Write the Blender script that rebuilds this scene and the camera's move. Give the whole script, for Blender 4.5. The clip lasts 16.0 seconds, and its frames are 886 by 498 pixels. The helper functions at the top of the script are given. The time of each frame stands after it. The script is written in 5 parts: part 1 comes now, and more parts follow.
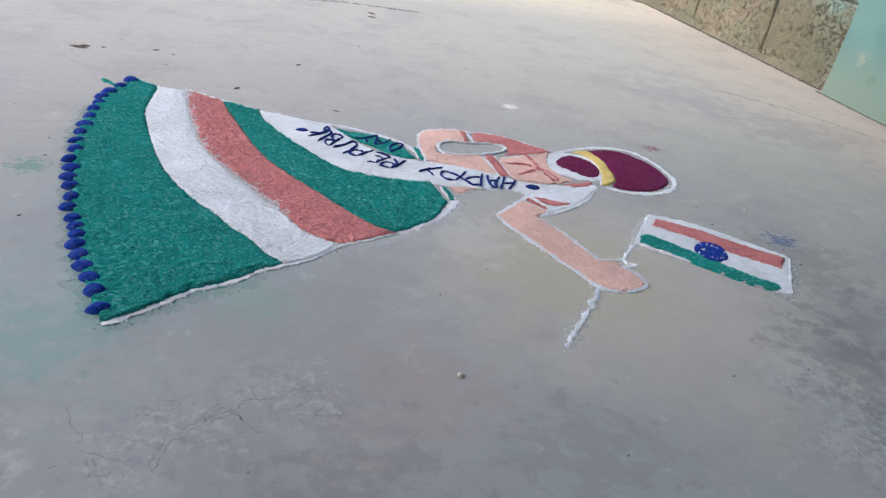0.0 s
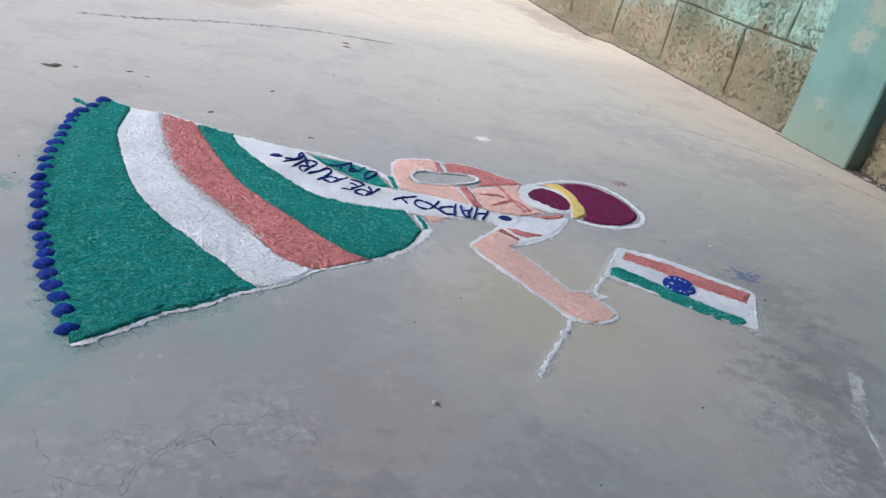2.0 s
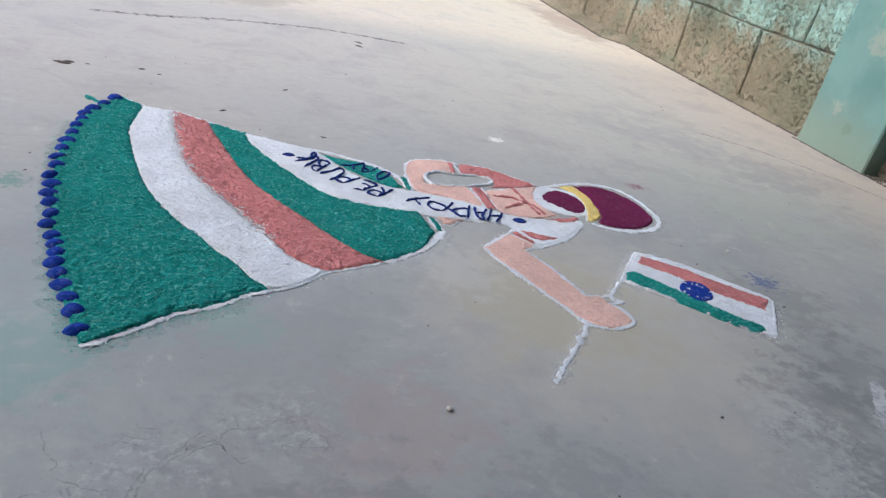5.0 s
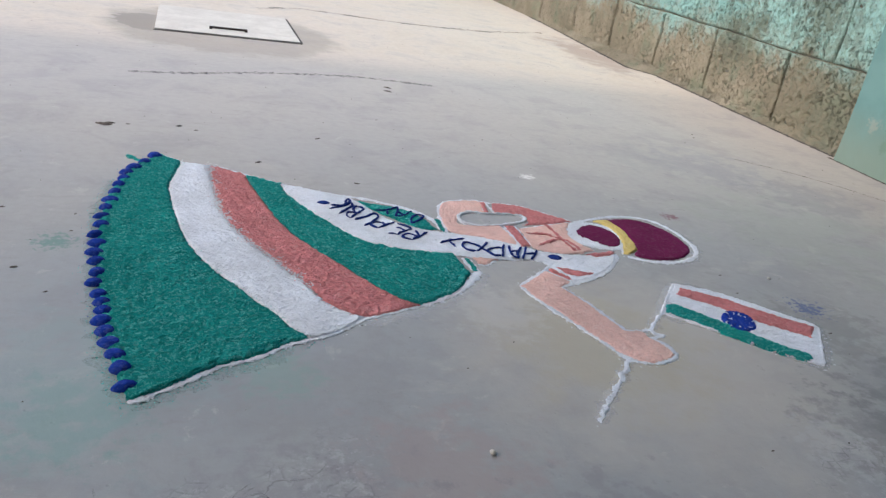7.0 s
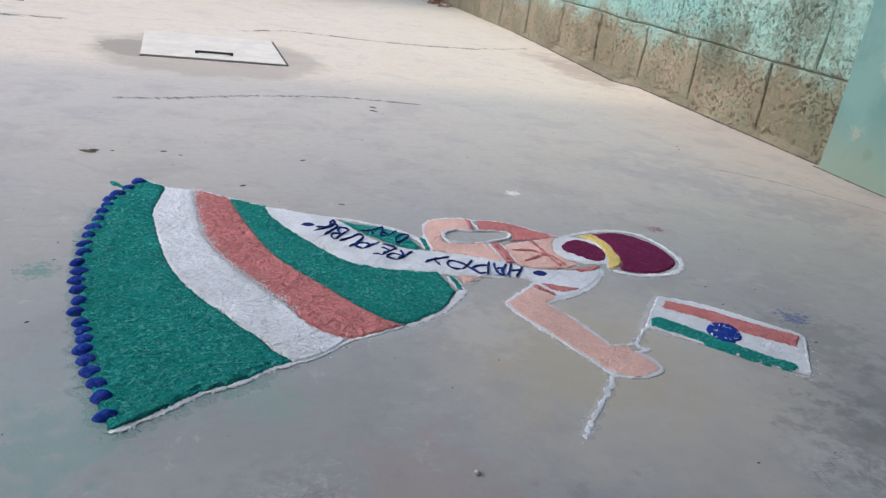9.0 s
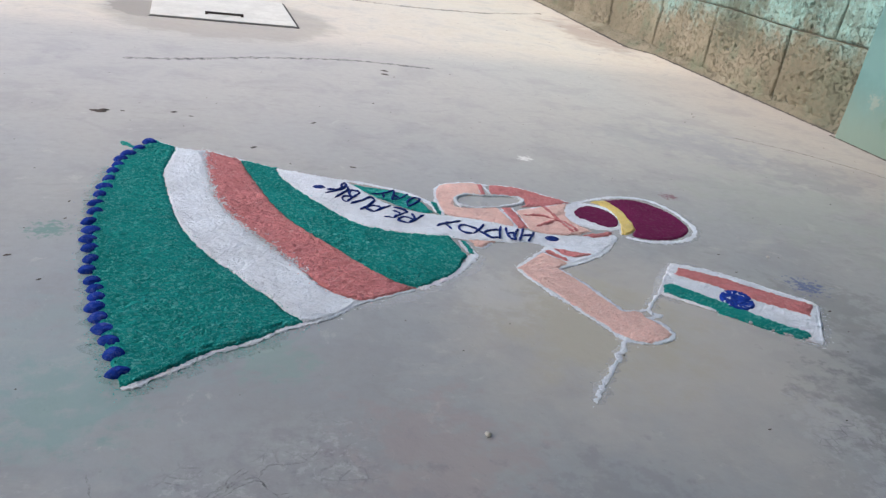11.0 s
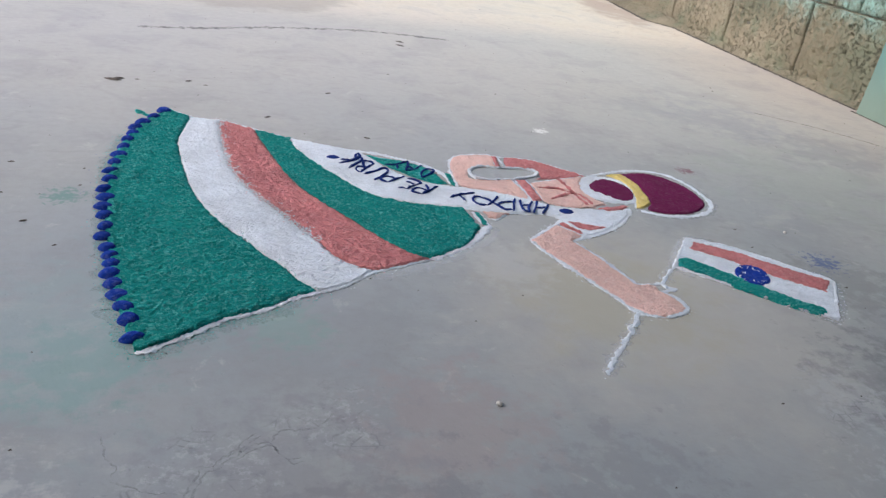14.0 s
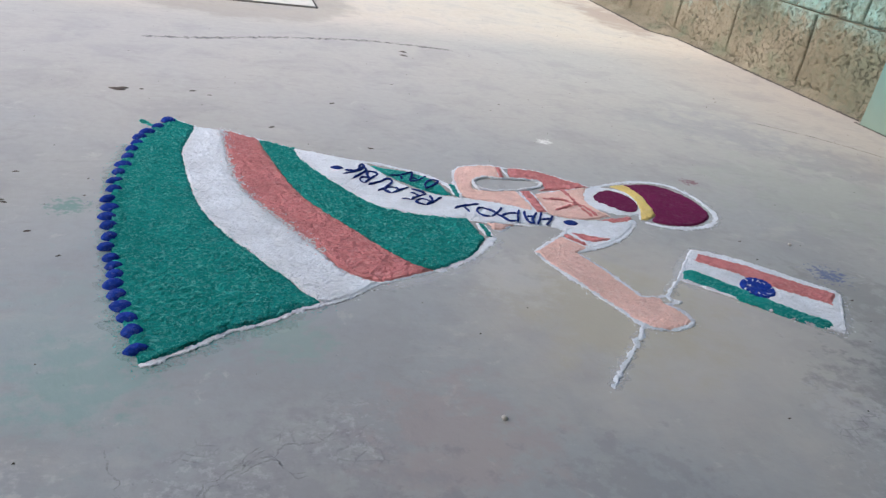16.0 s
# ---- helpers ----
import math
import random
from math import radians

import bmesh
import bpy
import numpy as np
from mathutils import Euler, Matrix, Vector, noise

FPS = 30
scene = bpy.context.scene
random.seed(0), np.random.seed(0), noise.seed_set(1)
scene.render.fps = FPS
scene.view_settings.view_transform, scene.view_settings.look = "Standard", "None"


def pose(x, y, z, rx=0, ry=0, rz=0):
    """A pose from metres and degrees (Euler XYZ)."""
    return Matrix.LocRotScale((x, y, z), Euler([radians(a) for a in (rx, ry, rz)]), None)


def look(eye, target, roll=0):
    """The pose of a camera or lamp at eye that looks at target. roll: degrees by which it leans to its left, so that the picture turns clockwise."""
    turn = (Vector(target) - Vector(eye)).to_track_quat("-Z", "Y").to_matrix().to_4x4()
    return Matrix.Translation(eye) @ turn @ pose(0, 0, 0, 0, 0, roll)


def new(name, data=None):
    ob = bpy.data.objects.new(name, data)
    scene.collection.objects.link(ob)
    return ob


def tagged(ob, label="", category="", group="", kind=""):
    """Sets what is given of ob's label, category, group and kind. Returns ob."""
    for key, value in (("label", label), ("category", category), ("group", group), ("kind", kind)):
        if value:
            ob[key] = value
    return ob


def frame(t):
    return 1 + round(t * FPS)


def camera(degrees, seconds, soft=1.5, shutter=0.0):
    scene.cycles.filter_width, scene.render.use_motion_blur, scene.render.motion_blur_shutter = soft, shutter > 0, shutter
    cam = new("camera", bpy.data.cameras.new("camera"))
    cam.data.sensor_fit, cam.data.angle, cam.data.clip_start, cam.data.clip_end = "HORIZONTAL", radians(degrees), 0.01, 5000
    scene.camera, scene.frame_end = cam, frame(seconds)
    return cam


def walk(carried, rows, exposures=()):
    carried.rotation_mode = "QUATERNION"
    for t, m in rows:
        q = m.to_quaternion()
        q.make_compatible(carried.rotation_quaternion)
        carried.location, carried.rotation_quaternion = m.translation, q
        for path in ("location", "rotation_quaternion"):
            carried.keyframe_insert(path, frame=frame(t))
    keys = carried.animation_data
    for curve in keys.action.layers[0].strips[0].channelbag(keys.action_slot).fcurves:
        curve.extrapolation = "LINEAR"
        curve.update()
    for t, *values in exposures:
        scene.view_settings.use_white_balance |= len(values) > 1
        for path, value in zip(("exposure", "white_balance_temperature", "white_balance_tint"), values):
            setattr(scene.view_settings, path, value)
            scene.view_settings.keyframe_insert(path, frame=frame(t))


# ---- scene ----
cam = camera(60.1, 16.0, soft=1.35)
PATH = [
    (0, (-0.692, -1.332, 0.627), (-0.054, 0.307, -0.326), 10.8),
    (0.5, (-0.703, -1.347, 0.625), (0.024, 0.293, -0.26), 13.1),
    (1, (-0.706, -1.337, 0.626), (-0.011, 0.313, -0.264), 13.2),
    (1.5, (-0.709, -1.336, 0.621), (0.053, 0.304, -0.233), 13.6),
    (2, (-0.712, -1.334, 0.622), (0.014, 0.317, -0.242), 13.2),
    (2.5, (-0.711, -1.335, 0.622), (0.001, 0.323, -0.241), 13.0),
    (3, (-0.708, -1.331, 0.619), (0.0, 0.324, -0.253), 12.8),
    (3.5, (-0.71, -1.328, 0.62), (-0.01, 0.328, -0.255), 12.8),
    (6, (-0.714, -1.306, 0.61), (-0.002, 0.356, -0.245), 13.7),
    (6.5, (-0.711, -1.313, 0.615), (-0.065, 0.376, -0.238), 10.2),
    (7, (-0.716, -1.314, 0.626), (-0.102, 0.413, -0.175), 9.5),
    (7.5, (-0.709, -1.344, 0.668), (-0.197, 0.479, 0.022), 4.1),
    (8, (-0.702, -1.332, 0.654), (-0.121, 0.45, -0.044), 5.7),
    (8.5, (-0.696, -1.324, 0.644), (-0.076, 0.434, -0.081), 6.9),
    (9, (-0.697, -1.319, 0.635), (-0.071, 0.421, -0.126), 8.1),
    (9.2, (-0.697, -1.315, 0.631), (-0.06, 0.417, -0.141), 8.2),
    (11.5, (-0.701, -1.312, 0.622), (-0.111, 0.401, -0.225), 8.6),
    (12, (-0.702, -1.309, 0.623), (-0.128, 0.406, -0.23), 8.3),
    (12.5, (-0.698, -1.31, 0.622), (-0.137, 0.403, -0.244), 8.0),
    (13, (-0.699, -1.309, 0.62), (-0.138, 0.399, -0.257), 8.4),
    (13.5, (-0.695, -1.308, 0.619), (-0.126, 0.391, -0.271), 8.7),
    (14, (-0.698, -1.313, 0.613), (-0.126, 0.379, -0.288), 9.0),
    (14.5, (-0.694, -1.305, 0.614), (-0.13, 0.39, -0.286), 8.5),
    (15, (-0.697, -1.304, 0.614), (-0.124, 0.389, -0.283), 9.0),
    (15.5, (-0.701, -1.306, 0.617), (-0.139, 0.397, -0.268), 8.9),
    (16, (-0.702, -1.306, 0.616), (-0.134, 0.396, -0.266), 9.1),
]
EXPOSURES = [(0.0, 0.37, 6225.0, 9.0), (3.7, 0.37, 6225.0, 9.0), (6.5, 0.26, 6225.0, 9.0), (7.5, 0.11, 6225.0, 9.0), (9.0, 0.16, 6225.0, 9.0), (11.5, 0.26, 6225.0, 9.0), (16.0, 0.28, 6225.0, 9.0)]  # seconds, stops, kelvin, tint
walk(cam, [(t, look(eye, target, roll)) for t, eye, target, roll in PATH], EXPOSURES)

# ---------------------------------------------------------------- world and light
world = bpy.data.worlds.new("world")
scene.world = world
world.use_nodes = True
wn = world.node_tree
sky = wn.nodes.new("ShaderNodeTexSky")
sky.sky_type, sky.sun_disc = "NISHITA", False
SUN_ELEV, SUN_AZ = 39.0, -78.0          # hazy sun in the west, kept off the near floor by an added unseen slab
sky.sun_elevation, sky.sun_rotation = radians(SUN_ELEV), radians(SUN_AZ)
sky.dust_density, sky.ozone_density = 3.0, 1.0
wn.links.new(sky.outputs[0], wn.nodes["Background"].inputs[0])
wn.nodes["Background"].inputs[1].default_value = 0.36
sun_data = bpy.data.lights.new("sun", "SUN")
sun_data.energy, sun_data.angle, sun_data.color = 1.4, radians(32), (1.0, 0.88, 0.70)
sun = new("sun", sun_data)
sun.matrix_world = pose(0, 0, 8, -(90 - SUN_ELEV), 0, -SUN_AZ)


# ---------------------------------------------------------------- material helpers
class Mat:
    """A node material: small helpers to wire procedural colour, roughness and bump."""

    def __init__(self, name, rough=0.9, metal=0.0, spec=0.3):
        self.m = bpy.data.materials.new(name)
        self.m.use_nodes = True
        self.t = self.m.node_tree
        self.b = self.t.nodes["Principled BSDF"]
        self.b.inputs["Roughness"].default_value = rough
        self.b.inputs["Metallic"].default_value = metal
        self.b.inputs["Specular IOR Level"].default_value = spec
        self.geo = self.t.nodes.new("ShaderNodeNewGeometry")
        self.pos = self.geo.outputs["Position"]

    def put(self, socket, value):
        if hasattr(value, "links"):
            self.t.links.new(value, socket)
        elif isinstance(value, (tuple, list)) and len(value) == 3 and len(socket.default_value) == 4:
            socket.default_value = (*value, 1)
        else:
            socket.default_value = value

    def noise(self, scale, detail=4.0, rough=0.55, vec=None, warp=0.0):
        n = self.t.nodes.new("ShaderNodeTexNoise")
        n.inputs["Scale"].default_value, n.inputs["Detail"].default_value = scale, detail
        n.inputs["Roughness"].default_value, n.inputs["Distortion"].default_value = rough, warp
        self.t.links.new(vec or self.pos, n.inputs["Vector"])
        return n.outputs["Fac"]

    def voronoi(self, scale, feature="F1", vec=None, out="Distance"):
        n = self.t.nodes.new("ShaderNodeTexVoronoi")
        n.feature = feature
        n.inputs["Scale"].default_value = scale
        self.t.links.new(vec or self.pos, n.inputs["Vector"])
        return n.outputs[out]

    def math(self, op, a, b=0.0, clamp=False):
        n = self.t.nodes.new("ShaderNodeMath")
        n.operation, n.use_clamp = op, clamp
        self.put(n.inputs[0], a), self.put(n.inputs[1], b)
        return n.outputs[0]

    def span(self, value, a, b, lo=0.0, hi=1.0):
        n = self.t.nodes.new("ShaderNodeMapRange")
        n.interpolation_type = "SMOOTHSTEP"
        self.put(n.inputs["Value"], value)
        for key, v in (("From Min", a), ("From Max", b), ("To Min", lo), ("To Max", hi)):
            n.inputs[key].default_value = v
        return n.outputs["Result"]

    def mix(self, fac, a, b, mode="MIX"):
        n = self.t.nodes.new("ShaderNodeMix")
        n.data_type, n.blend_type = "RGBA", mode
        self.put(n.inputs["Factor"], fac), self.put(n.inputs["A"].id_data and n.inputs[6], a), self.put(n.inputs[7], b)
        return n.outputs[2]

    def axis(self, which):
        n = self.t.nodes.new("ShaderNodeSeparateXYZ")
        self.t.links.new(self.pos, n.inputs[0])
        return n.outputs["XYZ".index(which)]

    def stretched(self, sx, sy, sz):
        n = self.t.nodes.new("ShaderNodeVectorMath")
        n.operation = "MULTIPLY"
        self.t.links.new(self.pos, n.inputs[0])
        n.inputs[1].default_value = (sx, sy, sz)
        return n.outputs[0]

    def warped(self, scale, amount):
        """The place, pushed about by noise."""
        n, add, mul = self.t.nodes.new("ShaderNodeTexNoise"), self.t.nodes.new("ShaderNodeVectorMath"), self.t.nodes.new("ShaderNodeVectorMath")
        n.inputs["Scale"].default_value = scale
        self.t.links.new(self.pos, n.inputs["Vector"])
        mul.operation, mul.inputs[1].default_value = "MULTIPLY", (amount, amount, amount)
        self.t.links.new(n.outputs["Color"], mul.inputs[0])
        self.t.links.new(self.pos, add.inputs[0]), self.t.links.new(mul.outputs[0], add.inputs[1])
        return add.outputs[0]

    def spot(self, x, y, r, ragged=0.5, scale=9.0, sx=1.0, sy=1.0, soft=0.3):
        """1 within a ragged blot round (x, y), 0 outside."""
        n = self.t.nodes.new("ShaderNodeVectorMath")
        n.operation = "DISTANCE"
        self.t.links.new(self.stretched(sx, sy, 0), n.inputs[0])
        n.inputs[1].default_value = (x * sx, y * sy, 0)
        d = self.math("ADD", n.outputs["Value"], self.math("MULTIPLY", self.math("SUBTRACT", self.noise(scale, 6, 0.65), 0.5), ragged * r * 5.0))
        return self.span(d, r * soft, r * 1.1, 1.0, 0.0)

    def bump(self, height, strength=0.5, distance=0.002, under=None):
        n = self.t.nodes.new("ShaderNodeBump")
        n.inputs["Strength"].default_value, n.inputs["Distance"].default_value = strength, distance
        self.put(n.inputs["Height"], height)
        if under:
            self.t.links.new(under, n.inputs["Normal"])
        return n.outputs[0]

    def done(self, color, rough=None, normal=None):
        self.put(self.b.inputs["Base Color"], color)
        if rough is not None:
            self.put(self.b.inputs["Roughness"], rough)
        if normal is not None:
            self.t.links.new(normal, self.b.inputs["Normal"])
        return self.m


def scaled(c, k):
    return tuple(min(1.0, v * k) for v in c)


def powder_material(name, c, pale=(0.75, 0.78, 0.8), flecks=0.25, clump=1.0, dark=0.5):
    """Loose coloured sand-like powder: raked furrows, clumps, pale flecks; hollow shade is mixed into the colour."""
    k = Mat(name, 1.0, 0, 0.08)
    lie = k.stretched(0.62, 1.0, 1.0)
    furrow = k.noise(46, 5, 0.68, lie, 1.6)
    big = k.span(k.noise(9, 5, 0.65), 0.3, 0.72)
    col = k.mix(big, scaled(c, 0.86), scaled(c, 1.16))
    # the furrow noise that sinks the bump also darkens the colour, as shade
    col = k.mix(k.span(furrow, 0.51, 0.64, 0, dark), col, scaled(c, 0.52))
    col = k.mix(k.span(k.noise(150, 4, 0.7, lie, 1.2), 0.54, 0.66, 0, dark * 0.8), col, scaled(c, 0.5))
    col = k.mix(k.span(k.noise(420, 3, 0.7), 0.45, 0.62, 0, 0.5), col, scaled(c, 0.78))
    fleck = k.math("MULTIPLY", k.span(k.noise(160, 3, 0.7, None, 0.6), 0.50, 0.60), flecks)
    fleck = k.math("MULTIPLY", fleck, k.span(k.noise(30, 4, 0.7), 0.38, 0.60, 0.30, 1.0))
    col = k.mix(fleck, col, tuple(0.42 * a + 0.58 * b for a, b in zip(c, pale)))
    h = k.math("ADD", k.math("MULTIPLY", furrow, -3.0), k.math("ADD", k.math("MULTIPLY", k.noise(95, 5, 0.7, lie, 1.0), 2.2), k.noise(330, 3, 0.7)))
    return k.done(col, None, k.bump(h, min(1.0, 0.9 * clump), 0.010 * clump))


GREEN = powder_material("green_powder", (0.028, 0.440, 0.405), (0.30, 0.86, 0.86), flecks=0.78, clump=1.3, dark=0.50)
WHITE = powder_material("white_powder", (0.67, 0.71, 0.785), (0.82, 0.84, 0.87), 0.3, 0.6, 0.16)
CORAL = powder_material("coral_powder", (0.68, 0.255, 0.265), (0.80, 0.55, 0.55), flecks=0.4, clump=0.85, dark=0.35)
PEACH = powder_material("peach_powder", (0.75, 0.495, 0.445), flecks=0.25, clump=0.65, dark=0.20)
MAROON = powder_material("maroon_powder", (0.125, 0.014, 0.062), flecks=0.05, clump=0.4, dark=0.25)
YELLOW = powder_material("yellow_powder", (0.70, 0.55, 0.20), flecks=0.2, clump=0.6, dark=0.3)
BLUE = powder_material("blue_powder", (0.012, 0.042, 0.30), flecks=0.10, clump=0.6, dark=0.3)
INK = powder_material("navy_powder", (0.014, 0.034, 0.19), flecks=0.05, clump=0.6, dark=0.3)


def floor_material():
    k = Mat("trowelled_concrete", 0.75, 0, 0.35)
    x, y = k.axis("X"), k.axis("Y")
    broad, mid, fine = k.noise(1.1, 5, 0.6), k.noise(5.5, 6, 0.62, warp=0.5), k.noise(46, 5, 0.6)
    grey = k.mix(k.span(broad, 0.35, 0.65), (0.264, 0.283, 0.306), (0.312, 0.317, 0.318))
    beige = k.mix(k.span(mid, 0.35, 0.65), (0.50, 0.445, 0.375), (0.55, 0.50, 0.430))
    # cool shade near and warm light in the gate half tinted in; wall strip paler
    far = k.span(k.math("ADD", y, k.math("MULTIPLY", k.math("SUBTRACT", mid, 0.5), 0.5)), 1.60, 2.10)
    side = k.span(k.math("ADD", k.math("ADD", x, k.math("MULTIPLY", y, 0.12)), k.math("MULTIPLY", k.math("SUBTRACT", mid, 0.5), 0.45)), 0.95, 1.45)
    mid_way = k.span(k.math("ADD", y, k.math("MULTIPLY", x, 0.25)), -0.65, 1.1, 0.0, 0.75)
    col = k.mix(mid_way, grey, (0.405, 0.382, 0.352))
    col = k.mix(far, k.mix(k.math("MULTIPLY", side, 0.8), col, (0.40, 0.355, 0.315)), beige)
    # cloudy trowel marks and wear
    col = k.mix(k.span(mid, 0.46, 0.66, 0.0, 0.30), col, (0.22, 0.215, 0.23))
    col = k.mix(k.span(k.noise(11, 7, 0.72, k.stretched(0.7, 1.5, 1), 1.2), 0.54, 0.66, 0.0, 0.28), col, (0.24, 0.23, 0.235))
    col = k.mix(k.span(k.noise(17, 7, 0.75, warp=0.6), 0.58, 0.68, 0.0, 0.35), col, (0.47, 0.45, 0.43))
    col = k.mix(k.span(k.noise(3.0, 6, 0.7, k.stretched(1, 2.2, 1), 0.8), 0.55, 0.75, 0.0, 0.35), col, (0.46, 0.43, 0.40))
    col = k.mix(k.span(fine, 0.35, 0.75, 0.0, 0.16), col, (0.2, 0.19, 0.19))
    # first three spots tint in a brighter middle and darker near corners
    for sx, sy, r, tint, amount, rag in (
        (0.02, -0.38, 0.42, (0.425, 0.40, 0.365), 0.6, 0.25), (0.50, -0.72, 0.30, (0.22, 0.23, 0.25), 0.5, 0.5), (-1.0, -0.75, 0.25, (0.22, 0.235, 0.265), 0.45, 0.5), (-0.06, -0.33, 0.22, (0.36, 0.33, 0.25), 0.55, 0.4), (-0.42, -0.62, 0.14, (0.31, 0.25, 0.25), 0.5, 0.7),
        (0.30, -0.60, 0.13, (0.17, 0.17, 0.18), 0.5, 0.9), (0.16, -0.77, 0.06, (0.50, 0.50, 0.52), 0.25, 1.0), (0.47, -0.30, 0.12, (0.19, 0.19, 0.19), 0.5, 0.9),
        (-0.62, -0.72, 0.16, (0.22, 0.215, 0.24), 0.5, 0.9), (-0.95, -0.70, 0.10, (0.42, 0.41, 0.42), 0.6, 0.9),
        (0.85, 0.72, 0.22, (0.25, 0.255, 0.28), 0.42, 0.9), (1.05, 0.45, 0.20, (0.24, 0.24, 0.25), 0.45, 0.9), (0.62, 0.80, 0.16, (0.28, 0.29, 0.29), 0.3, 0.9),
        (0.42, -0.56, 0.13, (0.17, 0.17, 0.175), 0.45, 1.2), (-0.52, -0.83, 0.15, (0.19, 0.18, 0.20), 0.5, 1.2), (-0.22, -0.74, 0.10, (0.20, 0.195, 0.215), 0.4, 1.2), (0.27, -0.80, 0.10, (0.18, 0.18, 0.19), 0.5, 1.2), (0.20, -0.62, 0.07, (0.40, 0.40, 0.41), 0.4, 1.2),
        (0.55, -0.70, 0.20, (0.34, 0.36, 0.39), 0.5, 0.4), (0.78, 0.20, 0.3, (0.31, 0.33, 0.29), 0.4, 0.8), (-0.86, -0.47, 0.10, (0.14, 0.27, 0.25), 0.55, 0.8),
        (-0.93, -0.42, 0.22, (0.24, 0.31, 0.32), 0.45, 0.8), (-0.95, 0.03, 0.035, (0.10, 0.22, 0.19), 0.7, 1.0), (-0.60, -0.40, 0.07, (0.2, 0.30, 0.28), 0.5, 0.7),
        (0.48, -0.21, 0.034, (0.07, 0.10, 0.24), 0.75, 1.5), (0.443, 0.265, 0.022, (0.17, 0.06, 0.08), 0.8, 0.9),
        (0.14, 0.52, 0.022, (0.68, 0.68, 0.66), 0.9, 0.9), (-0.20, -0.22, 0.10, (0.50, 0.49, 0.48), 0.3, 0.7)):
        col = k.mix(k.math("MULTIPLY", k.spot(sx, sy, r, rag, 3.0 / r if r > 0.03 else 60), amount), col, tint)
    skin = k.math("MULTIPLY", k.span(k.voronoi(46, "DISTANCE_TO_EDGE", k.warped(7, 0.05)), 0.0, 0.07, 1.0, 0.0), k.span(k.noise(13, 5, 0.7), 0.46, 0.60))
    worn = k.math("MAXIMUM", k.math("MAXIMUM", k.spot(-0.685, -0.655, 0.085, 0.5, 16, 0.8, 1.3), k.spot(-0.76, -0.70, 0.06, 0.5, 16)), k.math("MAXIMUM", k.spot(-0.55, -0.60, 0.08, 0.5, 14), k.spot(0.22, -0.72, 0.11, 0.7, 12)))
    col = k.mix(k.math("MULTIPLY", k.math("MULTIPLY", worn, skin), 0.55), col, (0.13, 0.125, 0.14))
    col = k.mix(k.math("MULTIPLY", worn, k.span(k.noise(60, 5, 0.75), 0.50, 0.62, 0, 0.45)), col, (0.42, 0.42, 0.44))
    col = k.mix(k.math("MULTIPLY", worn, k.span(k.noise(38, 5, 0.75), 0.52, 0.64, 0, 0.45)), col, (0.17, 0.17, 0.19))
    # damp cement round the nearer manhole cover, and along the foot of the wall
    damp = k.math("MULTIPLY", k.math("MAXIMUM", k.spot(-0.88, 2.30, 0.20, 0.22, 10, soft=0.94), k.math("MULTIPLY", k.spot(-0.62, 2.27, 0.50, 0.10, 7, 1.0, 1.0, 0.86), 0.6)), 0.9)
    col = k.mix(damp, col, (0.225, 0.205, 0.18))
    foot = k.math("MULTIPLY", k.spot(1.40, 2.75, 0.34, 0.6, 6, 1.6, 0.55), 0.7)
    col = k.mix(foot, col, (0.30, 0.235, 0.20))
    h = k.math("ADD", k.math("MULTIPLY", mid, 1.2), k.math("MULTIPLY", fine, 0.35))
    pits = k.span(k.voronoi(38), 0.0, 0.12, -0.3, 0.0)
    rough = k.span(broad, 0.3, 0.7, 0.62, 0.8)
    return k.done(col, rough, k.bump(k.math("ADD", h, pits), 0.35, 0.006))


